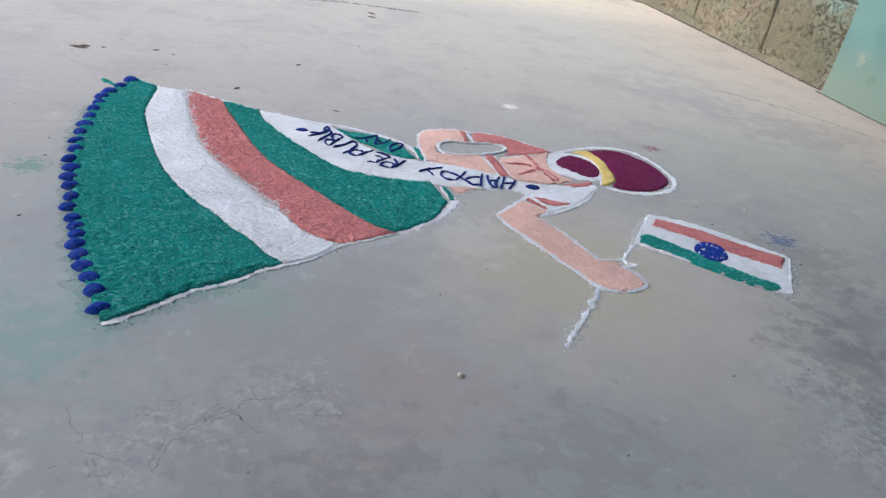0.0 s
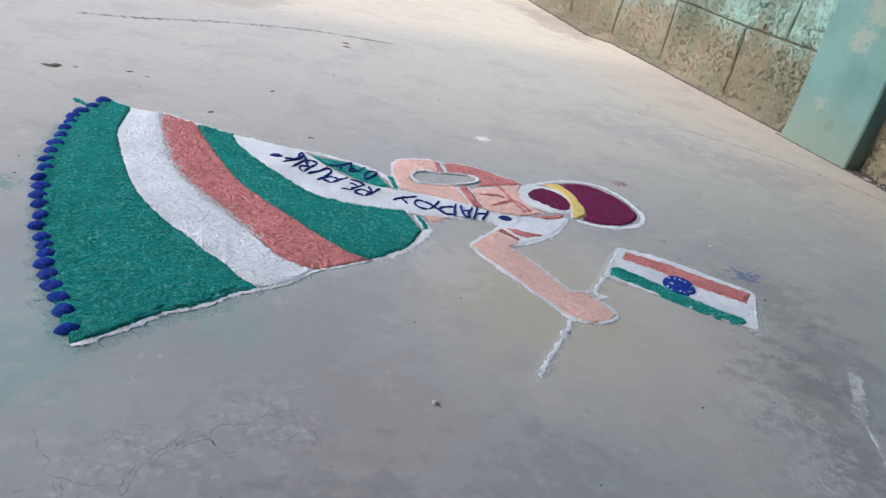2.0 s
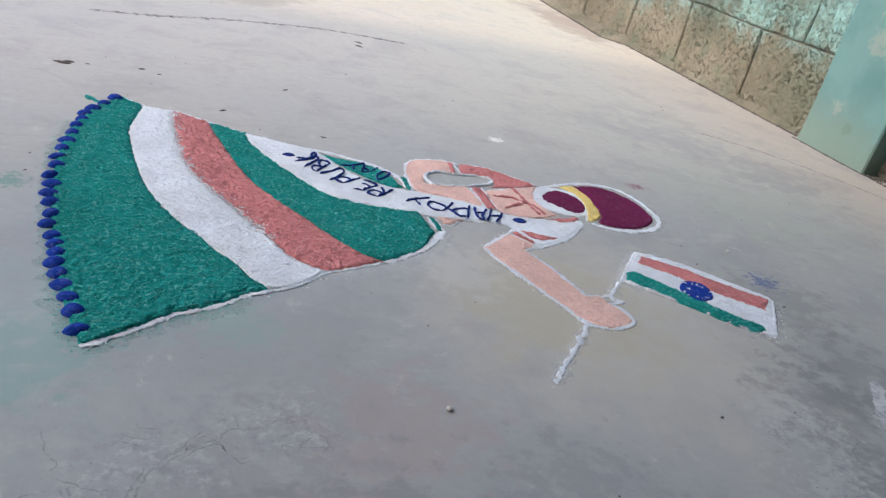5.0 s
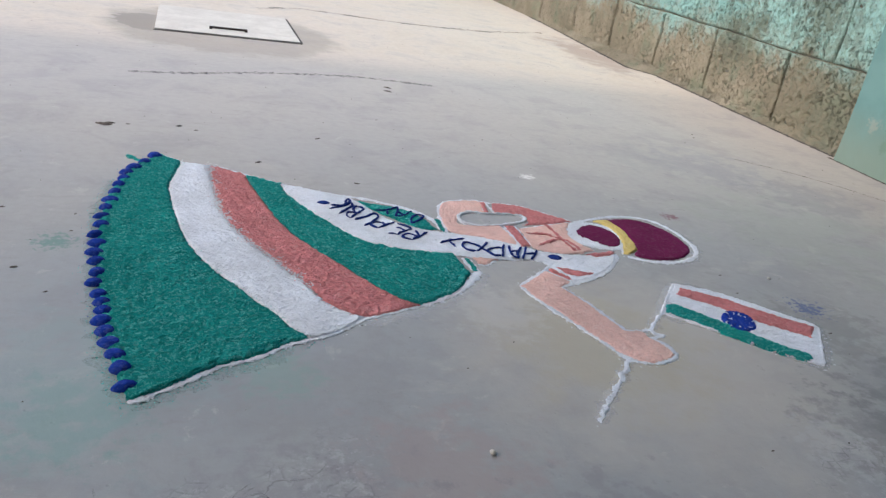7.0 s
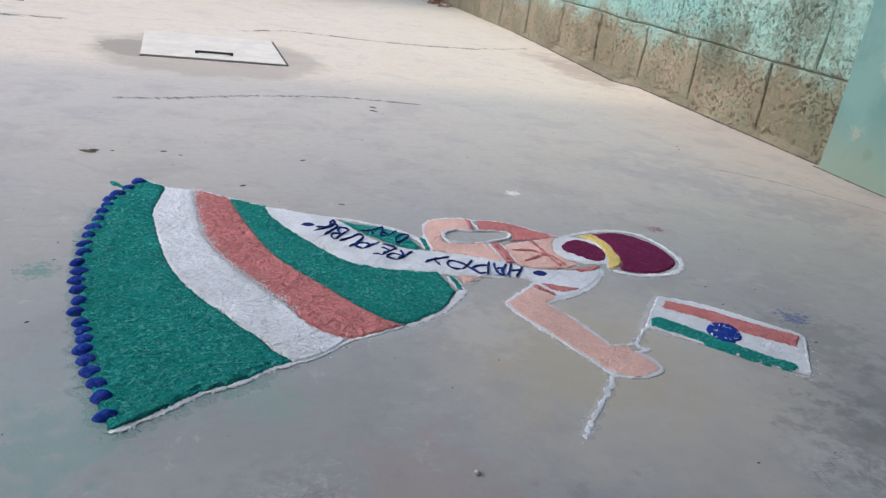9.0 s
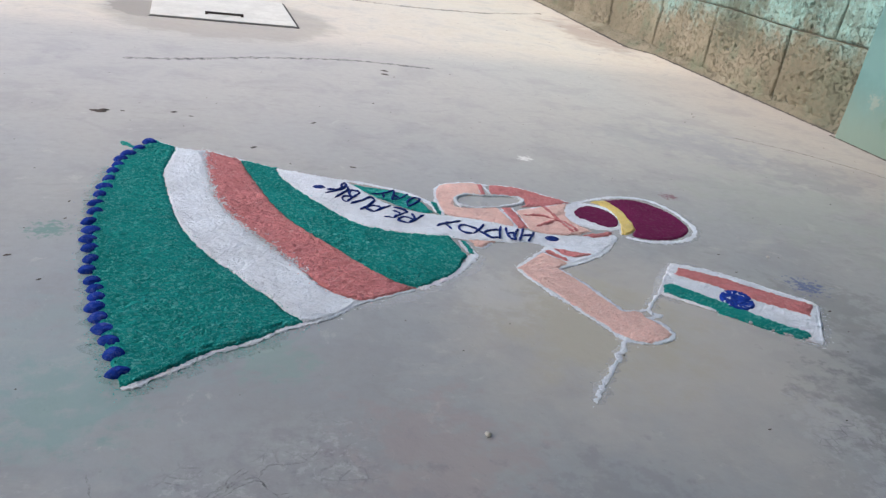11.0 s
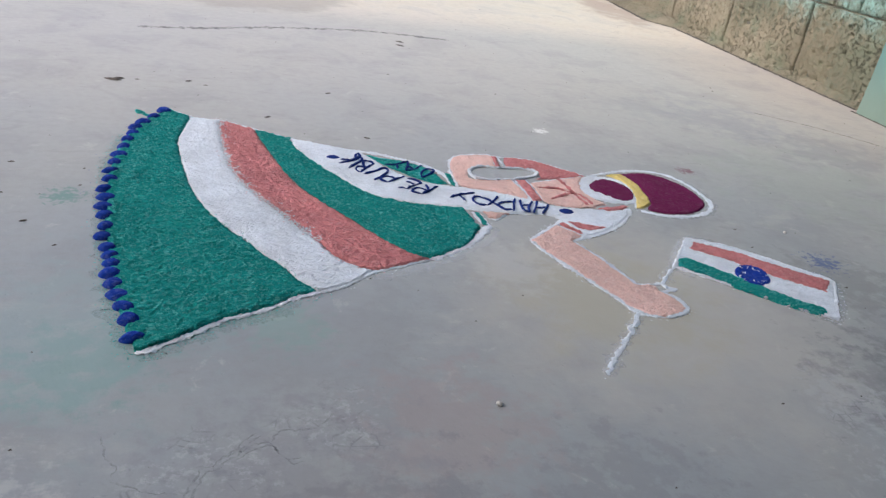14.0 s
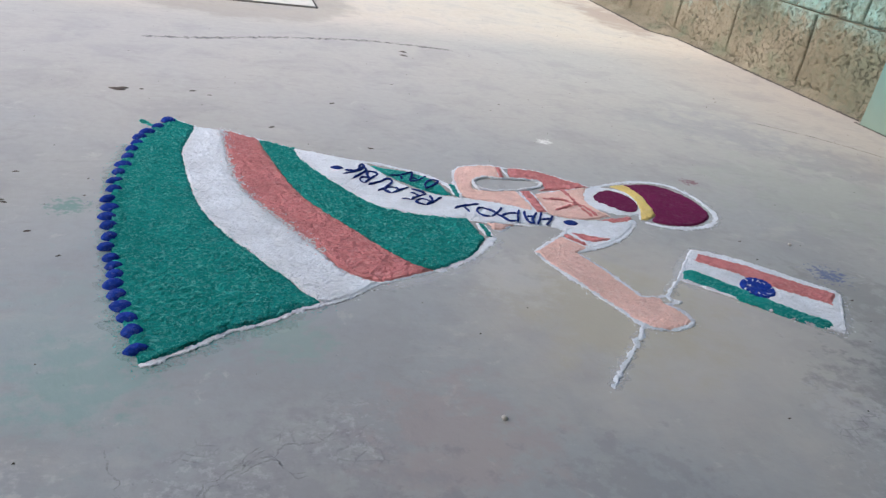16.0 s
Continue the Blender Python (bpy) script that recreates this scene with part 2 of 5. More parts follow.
def block_material():
    """Rough concrete block, limewashed turquoise, the paint lost and dirty towards the splashed foot."""
    k = Mat("painted_block", 0.93, 0, 0.15)
    z, y = k.axis("Z"), k.axis("Y")
    cloud, rag, grit = k.noise(3.2, 6, 0.65), k.noise(14, 6, 0.7, warp=0.8), k.noise(95, 4, 0.65)
    bare = k.mix(k.span(cloud, 0.35, 0.65), (0.170, 0.152, 0.112), (0.250, 0.222, 0.168))
    bare = k.mix(k.span(k.noise(7, 5, 0.6), 0.5, 0.7, 0, 0.6), bare, (0.15, 0.175, 0.125))
    paint = k.mix(k.span(k.noise(2.1, 5, 0.6), 0.35, 0.65), (0.180, 0.345, 0.335), (0.255, 0.425, 0.405))
    paint = k.mix(k.span(rag, 0.52, 0.68, 0, 0.35), paint, (0.22, 0.30, 0.255))
    level = k.math("ADD", z, k.math("MULTIPLY", k.math("SUBTRACT", rag, 0.5), 0.42))
    level = k.math("ADD", level, k.math("MULTIPLY", k.math("SUBTRACT", cloud, 0.5), 0.40))
    col = k.mix(k.span(level, 0.20, 0.44), bare, paint)
    # peeled patches high up, black mould, open pores with their shade coloured in
    col = k.mix(k.span(k.noise(9, 6, 0.7), 0.66, 0.74, 0, 0.8), col, (0.24, 0.24, 0.19))
    mould = k.math("MAXIMUM", k.math("MAXIMUM", k.wall_spot(1.78, 0.30, 0.13), k.wall_spot(1.28, 0.50, 0.13)), k.wall_spot(1.62, 0.40, 0.08))
    col = k.mix(k.math("MULTIPLY", mould, 0.55), col, (0.055, 0.06, 0.05))
    grime = k.math("MAXIMUM", k.math("MAXIMUM", k.wall_spot(1.25, 0.48, 0.34, 16), k.wall_spot(1.75, 0.33, 0.26, 20)), k.wall_spot(1.05, 0.16, 0.26, 14))
    grime = k.math("MULTIPLY", grime, k.span(k.noise(30, 6, 0.75), 0.36, 0.58, 0.22, 0.62))
    col = k.mix(grime, col, (0.125, 0.14, 0.105))
    pore = k.math("MULTIPLY", k.span(k.noise(78, 4, 0.68), 0.57, 0.66), k.span(cloud, 0.34, 0.52))
    col = k.mix(k.math("MULTIPLY", pore, 0.5), col, (0.07, 0.075, 0.055))
    # worm-like open pits in clusters, the shade inside them put into the colour
    pits = k.math("MULTIPLY", k.span(k.noise(58, 4, 0.66, warp=0.7), 0.53, 0.65), k.span(k.noise(4.5, 4, 0.6), 0.44, 0.58, 0.15, 1.0))
    col = k.mix(k.math("MULTIPLY", pits, 0.44), col, (0.085, 0.09, 0.065))
    h = k.math("ADD", k.math("MULTIPLY", rag, 1.4), k.math("SUBTRACT", k.math("MULTIPLY", grit, 0.7), k.math("MULTIPLY", pore, 0.8)))
    h = k.math("SUBTRACT", h, k.math("MULTIPLY", pits, 1.7))
    return k.done(col, None, k.bump(h, 1.0, 0.009))


def wall_spot(self, y, z, r, scale=26):
    n = self.t.nodes.new("ShaderNodeVectorMath")
    n.operation = "DISTANCE"
    self.t.links.new(self.stretched(0, 1, 1), n.inputs[0])
    n.inputs[1].default_value = (0, y, z)
    d = self.math("ADD", n.outputs["Value"], self.math("MULTIPLY", self.math("SUBTRACT", self.noise(scale, 6, 0.75), 0.5), r * 3.4))
    return self.span(d, r * 0.4, r, 1.0, 0.0)


Mat.wall_spot = wall_spot


def plain_material(name, c, c2, rough=0.8, scale=6.0, bump=0.3, metal=0.0, dirt=None, fine=60.0, dist=0.003):
    k = Mat(name, rough, metal, 0.35)
    n, f = k.noise(scale, 6, 0.62, warp=0.4), k.noise(fine, 4, 0.6)
    col = k.mix(k.span(n, 0.35, 0.65), c, c2)
    col = k.mix(k.span(f, 0.4, 0.75, 0, 0.25), col, scaled(c, 0.6))
    if dirt:
        col = k.mix(k.span(k.noise(scale * 2.3, 6, 0.7), 0.60, 0.72), col, dirt)
    return k.done(col, None, k.bump(k.math("ADD", n, k.math("MULTIPLY", f, 0.4)), bump, dist))


def pillar_material():
    k = Mat("turquoise_plaster", 0.85, 0, 0.25)
    z = k.axis("Z")
    n, f = k.noise(4.5, 5, 0.6), k.noise(40, 5, 0.65)
    col = k.mix(k.span(n, 0.35, 0.65), (0.090, 0.182, 0.182), (0.120, 0.222, 0.220))
    col = k.mix(k.span(k.math("ADD", z, k.math("MULTIPLY", k.math("SUBTRACT", n, 0.5), 0.3)), 0.0, 0.26, 0.75, 0.0), col, (0.17, 0.215, 0.18))
    peel = k.math("MAXIMUM", k.wall_spot(0.80, 0.17, 0.035), k.math("MAXIMUM", k.wall_spot(0.74, 0.42, 0.06), k.wall_spot(0.72, 0.52, 0.07)))
    col = k.mix(k.math("MULTIPLY", peel, 0.22), col, (0.46, 0.34, 0.27))
    col = k.mix(k.math("MULTIPLY", k.wall_spot(0.72, 0.11, 0.03), 0.5), col, (0.10, 0.16, 0.12))
    col = k.mix(k.span(k.noise(75, 3, 0.6), 0.70, 0.76, 0, 0.6), col, (0.08, 0.12, 0.11))
    return k.done(col, None, k.bump(k.math("ADD", n, k.math("MULTIPLY", f, 0.5)), 0.35, 0.004))


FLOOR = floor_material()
BLOCK = block_material()
PILLAR = pillar_material()
# mortar toned dark to carry the shadow inside the block joints
MORTAR = plain_material("shaded_mortar", (0.085, 0.085, 0.07), (0.14, 0.14, 0.11), 0.95, 12, 0.7)
COVER = plain_material("pale_cement", (0.48, 0.46, 0.425), (0.55, 0.53, 0.49), 0.8, 7, 0.25)
CRUST = plain_material("grey_cement", (0.33, 0.31, 0.28), (0.42, 0.39, 0.35), 0.9, 9, 0.5)
# near-black for joint dirt, with the shade of gaps and corners in the colour
SHADOW_GAP = plain_material("black_dirt_and_shade", (0.045, 0.042, 0.04), (0.09, 0.08, 0.07), 0.95, 30, 0.5)
IRON = plain_material("dark_iron", (0.035, 0.032, 0.032), (0.08, 0.06, 0.05), 0.6, 60, 0.3, 0.6)
GATE_RED = plain_material("oxide_red_paint", (0.27, 0.085, 0.105), (0.33, 0.13, 0.15), 0.5, 5, 0.15, 0.0, (0.12, 0.055, 0.045))
RAIL_PAINT = plain_material("dull_brown_paint", (0.085, 0.045, 0.042), (0.13, 0.07, 0.062), 0.6, 9, 0.2)
BLUE_POST = plain_material("sky_blue_paint", (0.22, 0.42, 0.70), (0.34, 0.52, 0.76), 0.7, 6, 0.3, 0.0, (0.4, 0.4, 0.38))
# dark enough that the unseen walls throw little light back
HOUSE = plain_material("plain_plaster", (0.22, 0.22, 0.20), (0.27, 0.265, 0.24), 0.9, 2, 0.3)
SOIL = plain_material("dry_soil", (0.52, 0.44, 0.33), (0.60, 0.53, 0.42), 0.95, 1.5, 0.8, 0.0, (0.30, 0.33, 0.13), 25, 0.02)
DEAD_LEAF = plain_material("dead_leaf", (0.14, 0.07, 0.04), (0.24, 0.12, 0.07), 0.9, 40, 0.4)
TWIG = plain_material("dark_twig", (0.055, 0.045, 0.04), (0.10, 0.08, 0.07), 0.9, 80, 0.4)
PEBBLE = plain_material("pale_pebble", (0.48, 0.46, 0.43), (0.6, 0.58, 0.55), 0.85, 90, 0.4)


def weed_material():
    k = Mat("weeds", 0.8, 0, 0.2)
    k.b.inputs["Subsurface Weight"].default_value = 0.0
    r = k.geo.outputs["Random Per Island"]
    col = k.mix(k.span(r, 0.0, 0.45), (0.26, 0.34, 0.08), (0.50, 0.55, 0.20))
    col = k.mix(k.span(r, 0.5, 0.75), col, (0.64, 0.58, 0.42))
    col = k.mix(k.span(k.noise(0.8, 3, 0.6), 0.45, 0.6, 0, 0.6), col, (0.42, 0.36, 0.27))
    return k.done(col)


WEEDS = weed_material()


def sparse_material(name, color, scale, lo, hi, amount):
    """A thin scatter of dust: the concrete shows between the grains."""
    k = Mat(name, 1.0, 0, 0.05)
    m = k.done(color)
    clear = k.t.nodes.new("ShaderNodeBsdfTransparent")
    blend = k.t.nodes.new("ShaderNodeMixShader")
    cover = k.math("MULTIPLY", k.span(k.noise(scale, 6, 0.75), lo, hi), amount)
    k.t.links.new(cover, blend.inputs[0])
    k.t.links.new(clear.outputs[0], blend.inputs[1])
    k.t.links.new(k.b.outputs[0], blend.inputs[2])
    k.t.links.new(blend.outputs[0], k.t.nodes["Material Output"].inputs[0])
    return m


CHALK = sparse_material("scuffed_chalk", (0.66, 0.68, 0.72), 22, 0.28, 0.64, 0.62)
GREEN_DUST = sparse_material("green_dust", (0.06, 0.33, 0.29), 420, 0.40, 0.70, 0.42)
WHITE_DUST = sparse_material("white_dust", (0.72, 0.75, 0.80), 420, 0.40, 0.68, 0.55)
JOINT = sparse_material("dark_joint", (0.17, 0.16, 0.15), 8, 0.38, 0.62, 0.62)
FAINT = sparse_material("faint_crack", (0.17, 0.165, 0.18), 60, 0.36, 0.62, 0.30)
HAIRLINE = sparse_material("hairline_dirt", (0.17, 0.165, 0.17), 45, 0.36, 0.62, 0.6)


# ---------------------------------------------------------------- mesh helpers
def mesh_object(name, verts, faces, material, parent=None, label="", smooth=False):
    me = bpy.data.meshes.new(name)
    me.from_pydata([tuple(map(float, v)) for v in verts], [], [tuple(map(int, f)) for f in faces])
    me.materials.append(material)
    if smooth:
        me.polygons.foreach_set("use_smooth", [True] * len(me.polygons))
    ob = new(name, me)
    if parent:
        ob.parent = parent
    return tagged(ob, label)


def part(name, bm, material, parent=None, label="", smooth=False):
    me = bpy.data.meshes.new(name)
    bm.to_mesh(me)
    bm.free()
    me.materials.append(material)
    if smooth:
        me.polygons.foreach_set("use_smooth", [True] * len(me.polygons))
    ob = new(name, me)
    if parent:
        ob.parent = parent
    return tagged(ob, label)


def box_bm(x0, x1, y0, y1, z0, z1, bevel=0.0, bm=None, segments=2):
    bm = bm or bmesh.new()
    made = bmesh.ops.create_cube(bm, size=1.0)["verts"]
    for v in made:
        v.co = Vector((x0 + (v.co.x + 0.5) * (x1 - x0), y0 + (v.co.y + 0.5) * (y1 - y0), z0 + (v.co.z + 0.5) * (z1 - z0)))
    if bevel:
        edges = list({e for v in made for e in v.link_edges})
        bmesh.ops.bevel(bm, geom=edges, offset=bevel, segments=segments, affect="EDGES", profile=0.6)
    return bm


def curve_points(points, step=0.004, closed=False):
    """A smooth curve through control points given in centimetres, sampled every few millimetres, in metres."""
    p = np.array(points, float) / 100
    n = len(p)
    out = []
    for i in range(n if closed else n - 1):
        a, b = p[i], p[(i + 1) % n]
        before = p[(i - 1) % n] if closed or i > 0 else 2 * a - b
        after = p[(i + 2) % n] if closed or i + 2 < n else 2 * b - a
        count = max(2, int(np.linalg.norm(b - a) / step))
        t = np.linspace(0, 1, count, endpoint=False)[:, None]
        out.append(0.5 * (2 * a + (b - before) * t + (2 * before - 5 * a + 4 * b - after) * t**2 + (3 * a - before - 3 * b + after) * t**3))
    if not closed:
        out.append(p[-1:])
    return np.concatenate(out)


def joined(*runs, step=0.004):
    """A closed outline of several smooth runs with corners where they meet."""
    return np.concatenate([curve_points(r, step)[:-1] for r in runs])


def closed_corners(points, step=0.004):
    """A closed outline with straight sides."""
    pts = list(points)
    return np.concatenate([curve_points([a, b], step)[:-1] for a, b in zip(pts, pts[1:] + pts[:1])])


def wobble(line, amount, seed):
    return np.array([(x + amount * noise.noise((x * 60, y * 60, seed)) + amount * 0.6 * noise.noise((x * 190, y * 190, seed + 5)),
                      y + amount * noise.noise((x * 60, y * 60, seed + 9)) + amount * 0.6 * noise.noise((x * 190, y * 190, seed + 14))) for x, y in line])


def inside(px, py, line):
    a, b = line, np.roll(line, -1, 0)
    hit = np.zeros(px.shape, bool)
    for (x0, y0), (x1, y1) in zip(a, b):
        if y0 == y1:
            continue
        cross = ((y0 > py) != (y1 > py)) & (px < (x1 - x0) * (py - y0) / (y1 - y0) + x0)
        hit ^= cross
    return hit


def powder_bed(name, line, material, parent, label="", height=0.003, cell=0.004, seed=0, rough=0.0030, lumps=0.0014, grit=0.00044):
    """A bed of loose powder filling an outline: a fine height field, thin at its ragged edge."""
    line = wobble(line, rough, seed)
    lo, hi = line.min(0) - cell, line.max(0) + cell
    nx, ny = (np.ceil((hi - lo) / cell).astype(int) + 1)
    gx, gy = np.meshgrid(lo[0] + cell * np.arange(nx), lo[1] + cell * np.arange(ny), indexing="ij")
    keep = inside(gx[:-1, :-1] + cell / 2, gy[:-1, :-1] + cell / 2, line)
    index = np.arange(nx * ny).reshape(nx, ny)
    quads = np.stack([index[:-1, :-1], index[1:, :-1], index[1:, 1:], index[:-1, 1:]], -1)[keep]
    used, counts = np.unique(quads, return_counts=True)
    remap = np.full(nx * ny, -1)
    remap[used] = np.arange(len(used))
    xy = np.stack([gx.ravel()[used], gy.ravel()[used]], -1)
    near = np.empty(len(xy))
    for s in range(0, len(xy), 2000):
        d = np.linalg.norm(xy[s:s + 2000, None] - line[None], axis=-1)
        k = d.argmin(1)
        near[s:s + 2000] = d[np.arange(len(k)), k]
        rim = (counts[s:s + 2000] < 4) & (near[s:s + 2000] < 1.6 * cell)
        xy[s:s + 2000][rim] = line[k[rim]]
        near[s:s + 2000][rim] = 0
    rnd = np.random.RandomState(seed)
    rim = near == 0
    xy = xy + rnd.uniform(-1, 1, xy.shape) * np.where(rim, 0.0016, 0.28 * cell)[:, None]
    speck = rnd.uniform(-1, 1, len(xy)) * grit
    rise = np.clip(near / 0.006, 0, 1)
    rise = rise * (2 - rise)
    verts = []
    for (x, y), r, g in zip(xy, rise, speck):
        bumpy = lumps * (1.3 * noise.noise((x * 62, y * 62, seed)) + 1.0 * noise.noise((x * 140, y * 140, seed + 3)))
        verts.append((x, y, 0.0005 + r * (height + bumpy + g)))
    return mesh_object(name, verts, remap[quads], material, parent, label, False)


def powder_line(name, line, material, parent, label="", width=0.007, height=0.005, seed=0, ragged=0.45, base=0.0004, closed=False, jitter=0.25):
    """A poured line of powder: uneven width, rounded ridge, ragged sides."""
    line = np.asarray(line)
    if closed:
        line = np.concatenate([line, line[:2]])
    t = np.gradient(line, axis=0)
    t /= np.linalg.norm(t, axis=1)[:, None] + 1e-9
    side = np.stack([-t[:, 1], t[:, 0]], -1)
    profile = ((-1.0, 0.0), (-0.7, 0.8), (0.0, 1.0), (0.7, 0.8), (1.0, 0.0))
    verts, faces = [], []
    rnd = random.Random(seed)
    for i, (p, s) in enumerate(zip(line, side)):
        a = noise.noise((p[0] * 55, p[1] * 55, seed)) + 0.7 * noise.noise((p[0] * 170, p[1] * 170, seed))
        end = 1.0 if closed else min(1.0, 0.35 + 0.25 * min(i, len(line) - 1 - i))
        w, h = 0.5 * width * max(0.35, 1 + ragged * a) * end, height * max(0.4, 1 + 0.5 * a) * end
        drift = 0.25 * width * ragged * noise.noise((p[0] * 90, p[1] * 90, seed + 7))
        for u, v in profile:
            q = p + s * (u * w * (1 + jitter * rnd.uniform(-1, 1)) + drift)
            verts.append((q[0], q[1], base + v * h * (1 + jitter * rnd.uniform(-0.9, 0.9))))
    for i in range(len(line) - 1):
        for j in range(4):
            a = 5 * i + j
            faces.append((a, a + 5, a + 6, a + 1))
    return mesh_object(name, verts, faces, material, parent, label, False)


def grains(name, places, material, parent, label="", size=0.0016, seed=0, base=0.0003):
    """Loose grains strewn beside the drawing."""
    rnd = random.Random(seed)
    verts, faces = [], []
    for x, y in places:
        s, n = size * rnd.uniform(0.5, 1.5), len(verts)
        a = rnd.uniform(0, 6.28)
        for k in range(3):
            verts.append((x + s * math.cos(a + 2.09 * k), y + s * math.sin(a + 2.09 * k), base))
        verts.append((x, y, base + 0.4 * s))
        faces += [(n, n + 1, n + 3), (n + 1, n + 2, n + 3), (n + 2, n, n + 3)]
    return tagged(mesh_object(name, verts, faces, material, parent, label), kind="stuff")


def strewn(line, count, spread, seed):
    rnd = random.Random(seed)
    out = []
    for _ in range(count):
        p = line[rnd.randrange(len(line))]
        out.append((p[0] + rnd.gauss(0, spread), p[1] + rnd.gauss(0, spread)))
    return out


# ---------------------------------------------------------------- ground, floor, walls
WALL_X = 1.63
YARD_W, YARD_S, GATE_Y = -4.4, -2.5, 6.28


def ground_height(x, y):
    bank = max(0.0, y - 7.4)
    return -0.10 + 0.17 * bank * math.exp(-bank / 26) + (0.05 * noise.noise((x * 0.9, y * 0.9, 3)) if y > 6.9 else 0)


def build_ground():
    xs = sorted({-400, -150, -60, -25, -12, 12, 25, 60, 150, 400, *[v * 0.4 for v in range(-24, 25)]})
    ys = sorted({-400, -150, -50, -15, -6, -2, 3, 6, 30, 40, 60, 120, 250, 500, *[6.4 + v * 0.4 for v in range(0, 50)]})
    verts = [(x, y, ground_height(x, y)) for x in xs for y in ys]
    n = len(ys)
    faces = [(i * n + j, (i + 1) * n + j, (i + 1) * n + j + 1, i * n + j + 1) for i in range(len(xs) - 1) for j in range(n - 1)]
    tagged(mesh_object("ground", verts, faces, SOIL, smooth=True), "dry brown soil with weeds beyond the gate", "ground", kind="structure")


def build_weeds():
    rnd = random.Random(4)
    verts, faces = [], []
    for _ in range(80000):
        x, y = rnd.uniform(-4.8, 3.6), 6.75 + 11 * rnd.random() ** 1.3
        if noise.noise((x * 0.7, y * 0.7, 1)) < rnd.uniform(-0.85, 0.1):
            continue
        z, a, n = ground_height(x, y), rnd.uniform(0, 6.28), len(verts)
        length, width, up = rnd.uniform(0.012, 0.045), rnd.uniform(0.004, 0.013), rnd.uniform(0.004, 0.035)
        dx, dy = math.cos(a), math.sin(a)
        verts += [(x, y, z - 0.01), (x + dx * length * 0.5 - dy * width, y + dy * length * 0.5 + dx * width, z + up),
                  (x + dx * length, y + dy * length, z + up * 1.3), (x + dx * length * 0.5 + dy * width, y + dy * length * 0.5 - dx * width, z + up * 0.8)]
        faces += [(n, n + 1, n + 2), (n, n + 2, n + 3)]
    tagged(mesh_object("weeds", verts, faces, WEEDS), "patchy sunlit weeds and dry leaf litter outside the gate", "weeds", kind="stuff")


def floor_height(x, y):
    """The yard is level, but falls a little to its drain corner at the gate."""
    return -0.068 * min(1.0, max(0.0, (y - 4.6) / 1.2)) * min(1.0, max(0.0, (1.5 - x) / 4.1))


def build_floor():
    xs = [*np.linspace(YARD_W, 0.9, 15), WALL_X + 0.12]
    ys = [YARD_S, *np.linspace(4.6, GATE_Y + 0.42, 9)]
    n, m = len(ys), len(xs) * len(ys)
    verts = [(x, y, floor_height(x, y)) for x in xs for y in ys] + [(x, y, -0.2) for x in xs for y in ys]
    faces = [(i * n + j, (i + 1) * n + j, (i + 1) * n + j + 1, i * n + j + 1) for i in range(len(xs) - 1) for j in range(n - 1)]
    faces += [tuple(m + v for v in f[::-1]) for f in list(faces)]
    rim = [i * n for i in range(len(xs))] + [(len(xs) - 1) * n + j for j in range(1, n)] + [i * n + n - 1 for i in range(len(xs) - 2, -1, -1)] + list(range(n - 2, 0, -1))
    faces += [(a, m + a, m + b, b) for a, b in zip(rim, rim[1:] + rim[:1])]
    tagged(mesh_object("floor", verts, faces, FLOOR), "worn grey-beige trowelled concrete yard floor with stains, near shade and far light tinted in", "floor", kind="structure")


def block_piece(y0, y1, z0, z1, cell, seed, rounded=0.006):
    """One rough block: a height field on its yard face, with sides that run back into the mortar."""
    ny, nz = max(3, round((y1 - y0) / cell)), max(3, round((z1 - z0) / cell))
    verts, faces = [], []
    tilt = 0.004 * math.sin(seed * 12.9)
    for i in range(ny + 1):
        for j in range(nz + 1):
            y, z = y0 + (y1 - y0) * i / ny, z0 + (z1 - z0) * j / nz
            edge = min(y - y0, y1 - y, z - z0, z1 - z)
            r = min(1.0, (edge + 0.002) / rounded)
            lump = 0.0045 * noise.noise((y * 9, z * 9, seed)) + 0.0028 * noise.noise((y * 30, z * 30, seed)) + 0.0020 * noise.noise((y * 75, z * 75, seed))
            pit = max(0.0, noise.noise((y * 44, z * 44, seed + 2)) - 0.16) * 0.026 * (0.25 + 0.75 * (noise.noise((y * 4.5, z * 4.5, 11)) > 0.05))
            x = WALL_X - 0.014 * r * (2 - r) + lump * r + pit * r + tilt * (i / ny - 0.5)
            verts.append((x, y + 0.004 * noise.noise((z * 14, seed, y * 3)) * (1 - r) + 0.012 * noise.noise((z * 5, y * 1.5, 7)),
                          z + 0.004 * noise.noise((y * 14, seed + 4, z * 3)) * (1 - r) + 0.010 * noise.noise((y * 2.4, z * 2, 3))))
    at = lambda i, j: i * (nz + 1) + j
    faces += [(at(i, j), at(i, j + 1), at(i + 1, j + 1), at(i + 1, j)) for i in range(ny) for j in range(nz)]
    n = len(verts)
    verts += [(WALL_X + 0.06, y0, z0), (WALL_X + 0.06, y1, z0), (WALL_X + 0.06, y1, z1), (WALL_X + 0.06, y0, z1)]
    faces += [tuple([n, *[at(0, j) for j in range(nz + 1)], n + 3][::-1]), tuple([n + 1, *[at(ny, j) for j in range(nz + 1)], n + 2]),
              tuple([n, *[at(i, 0) for i in range(ny + 1)], n + 1]), tuple([n + 3, *[at(i, nz) for i in range(ny + 1)], n + 2][::-1])]
    return verts, faces


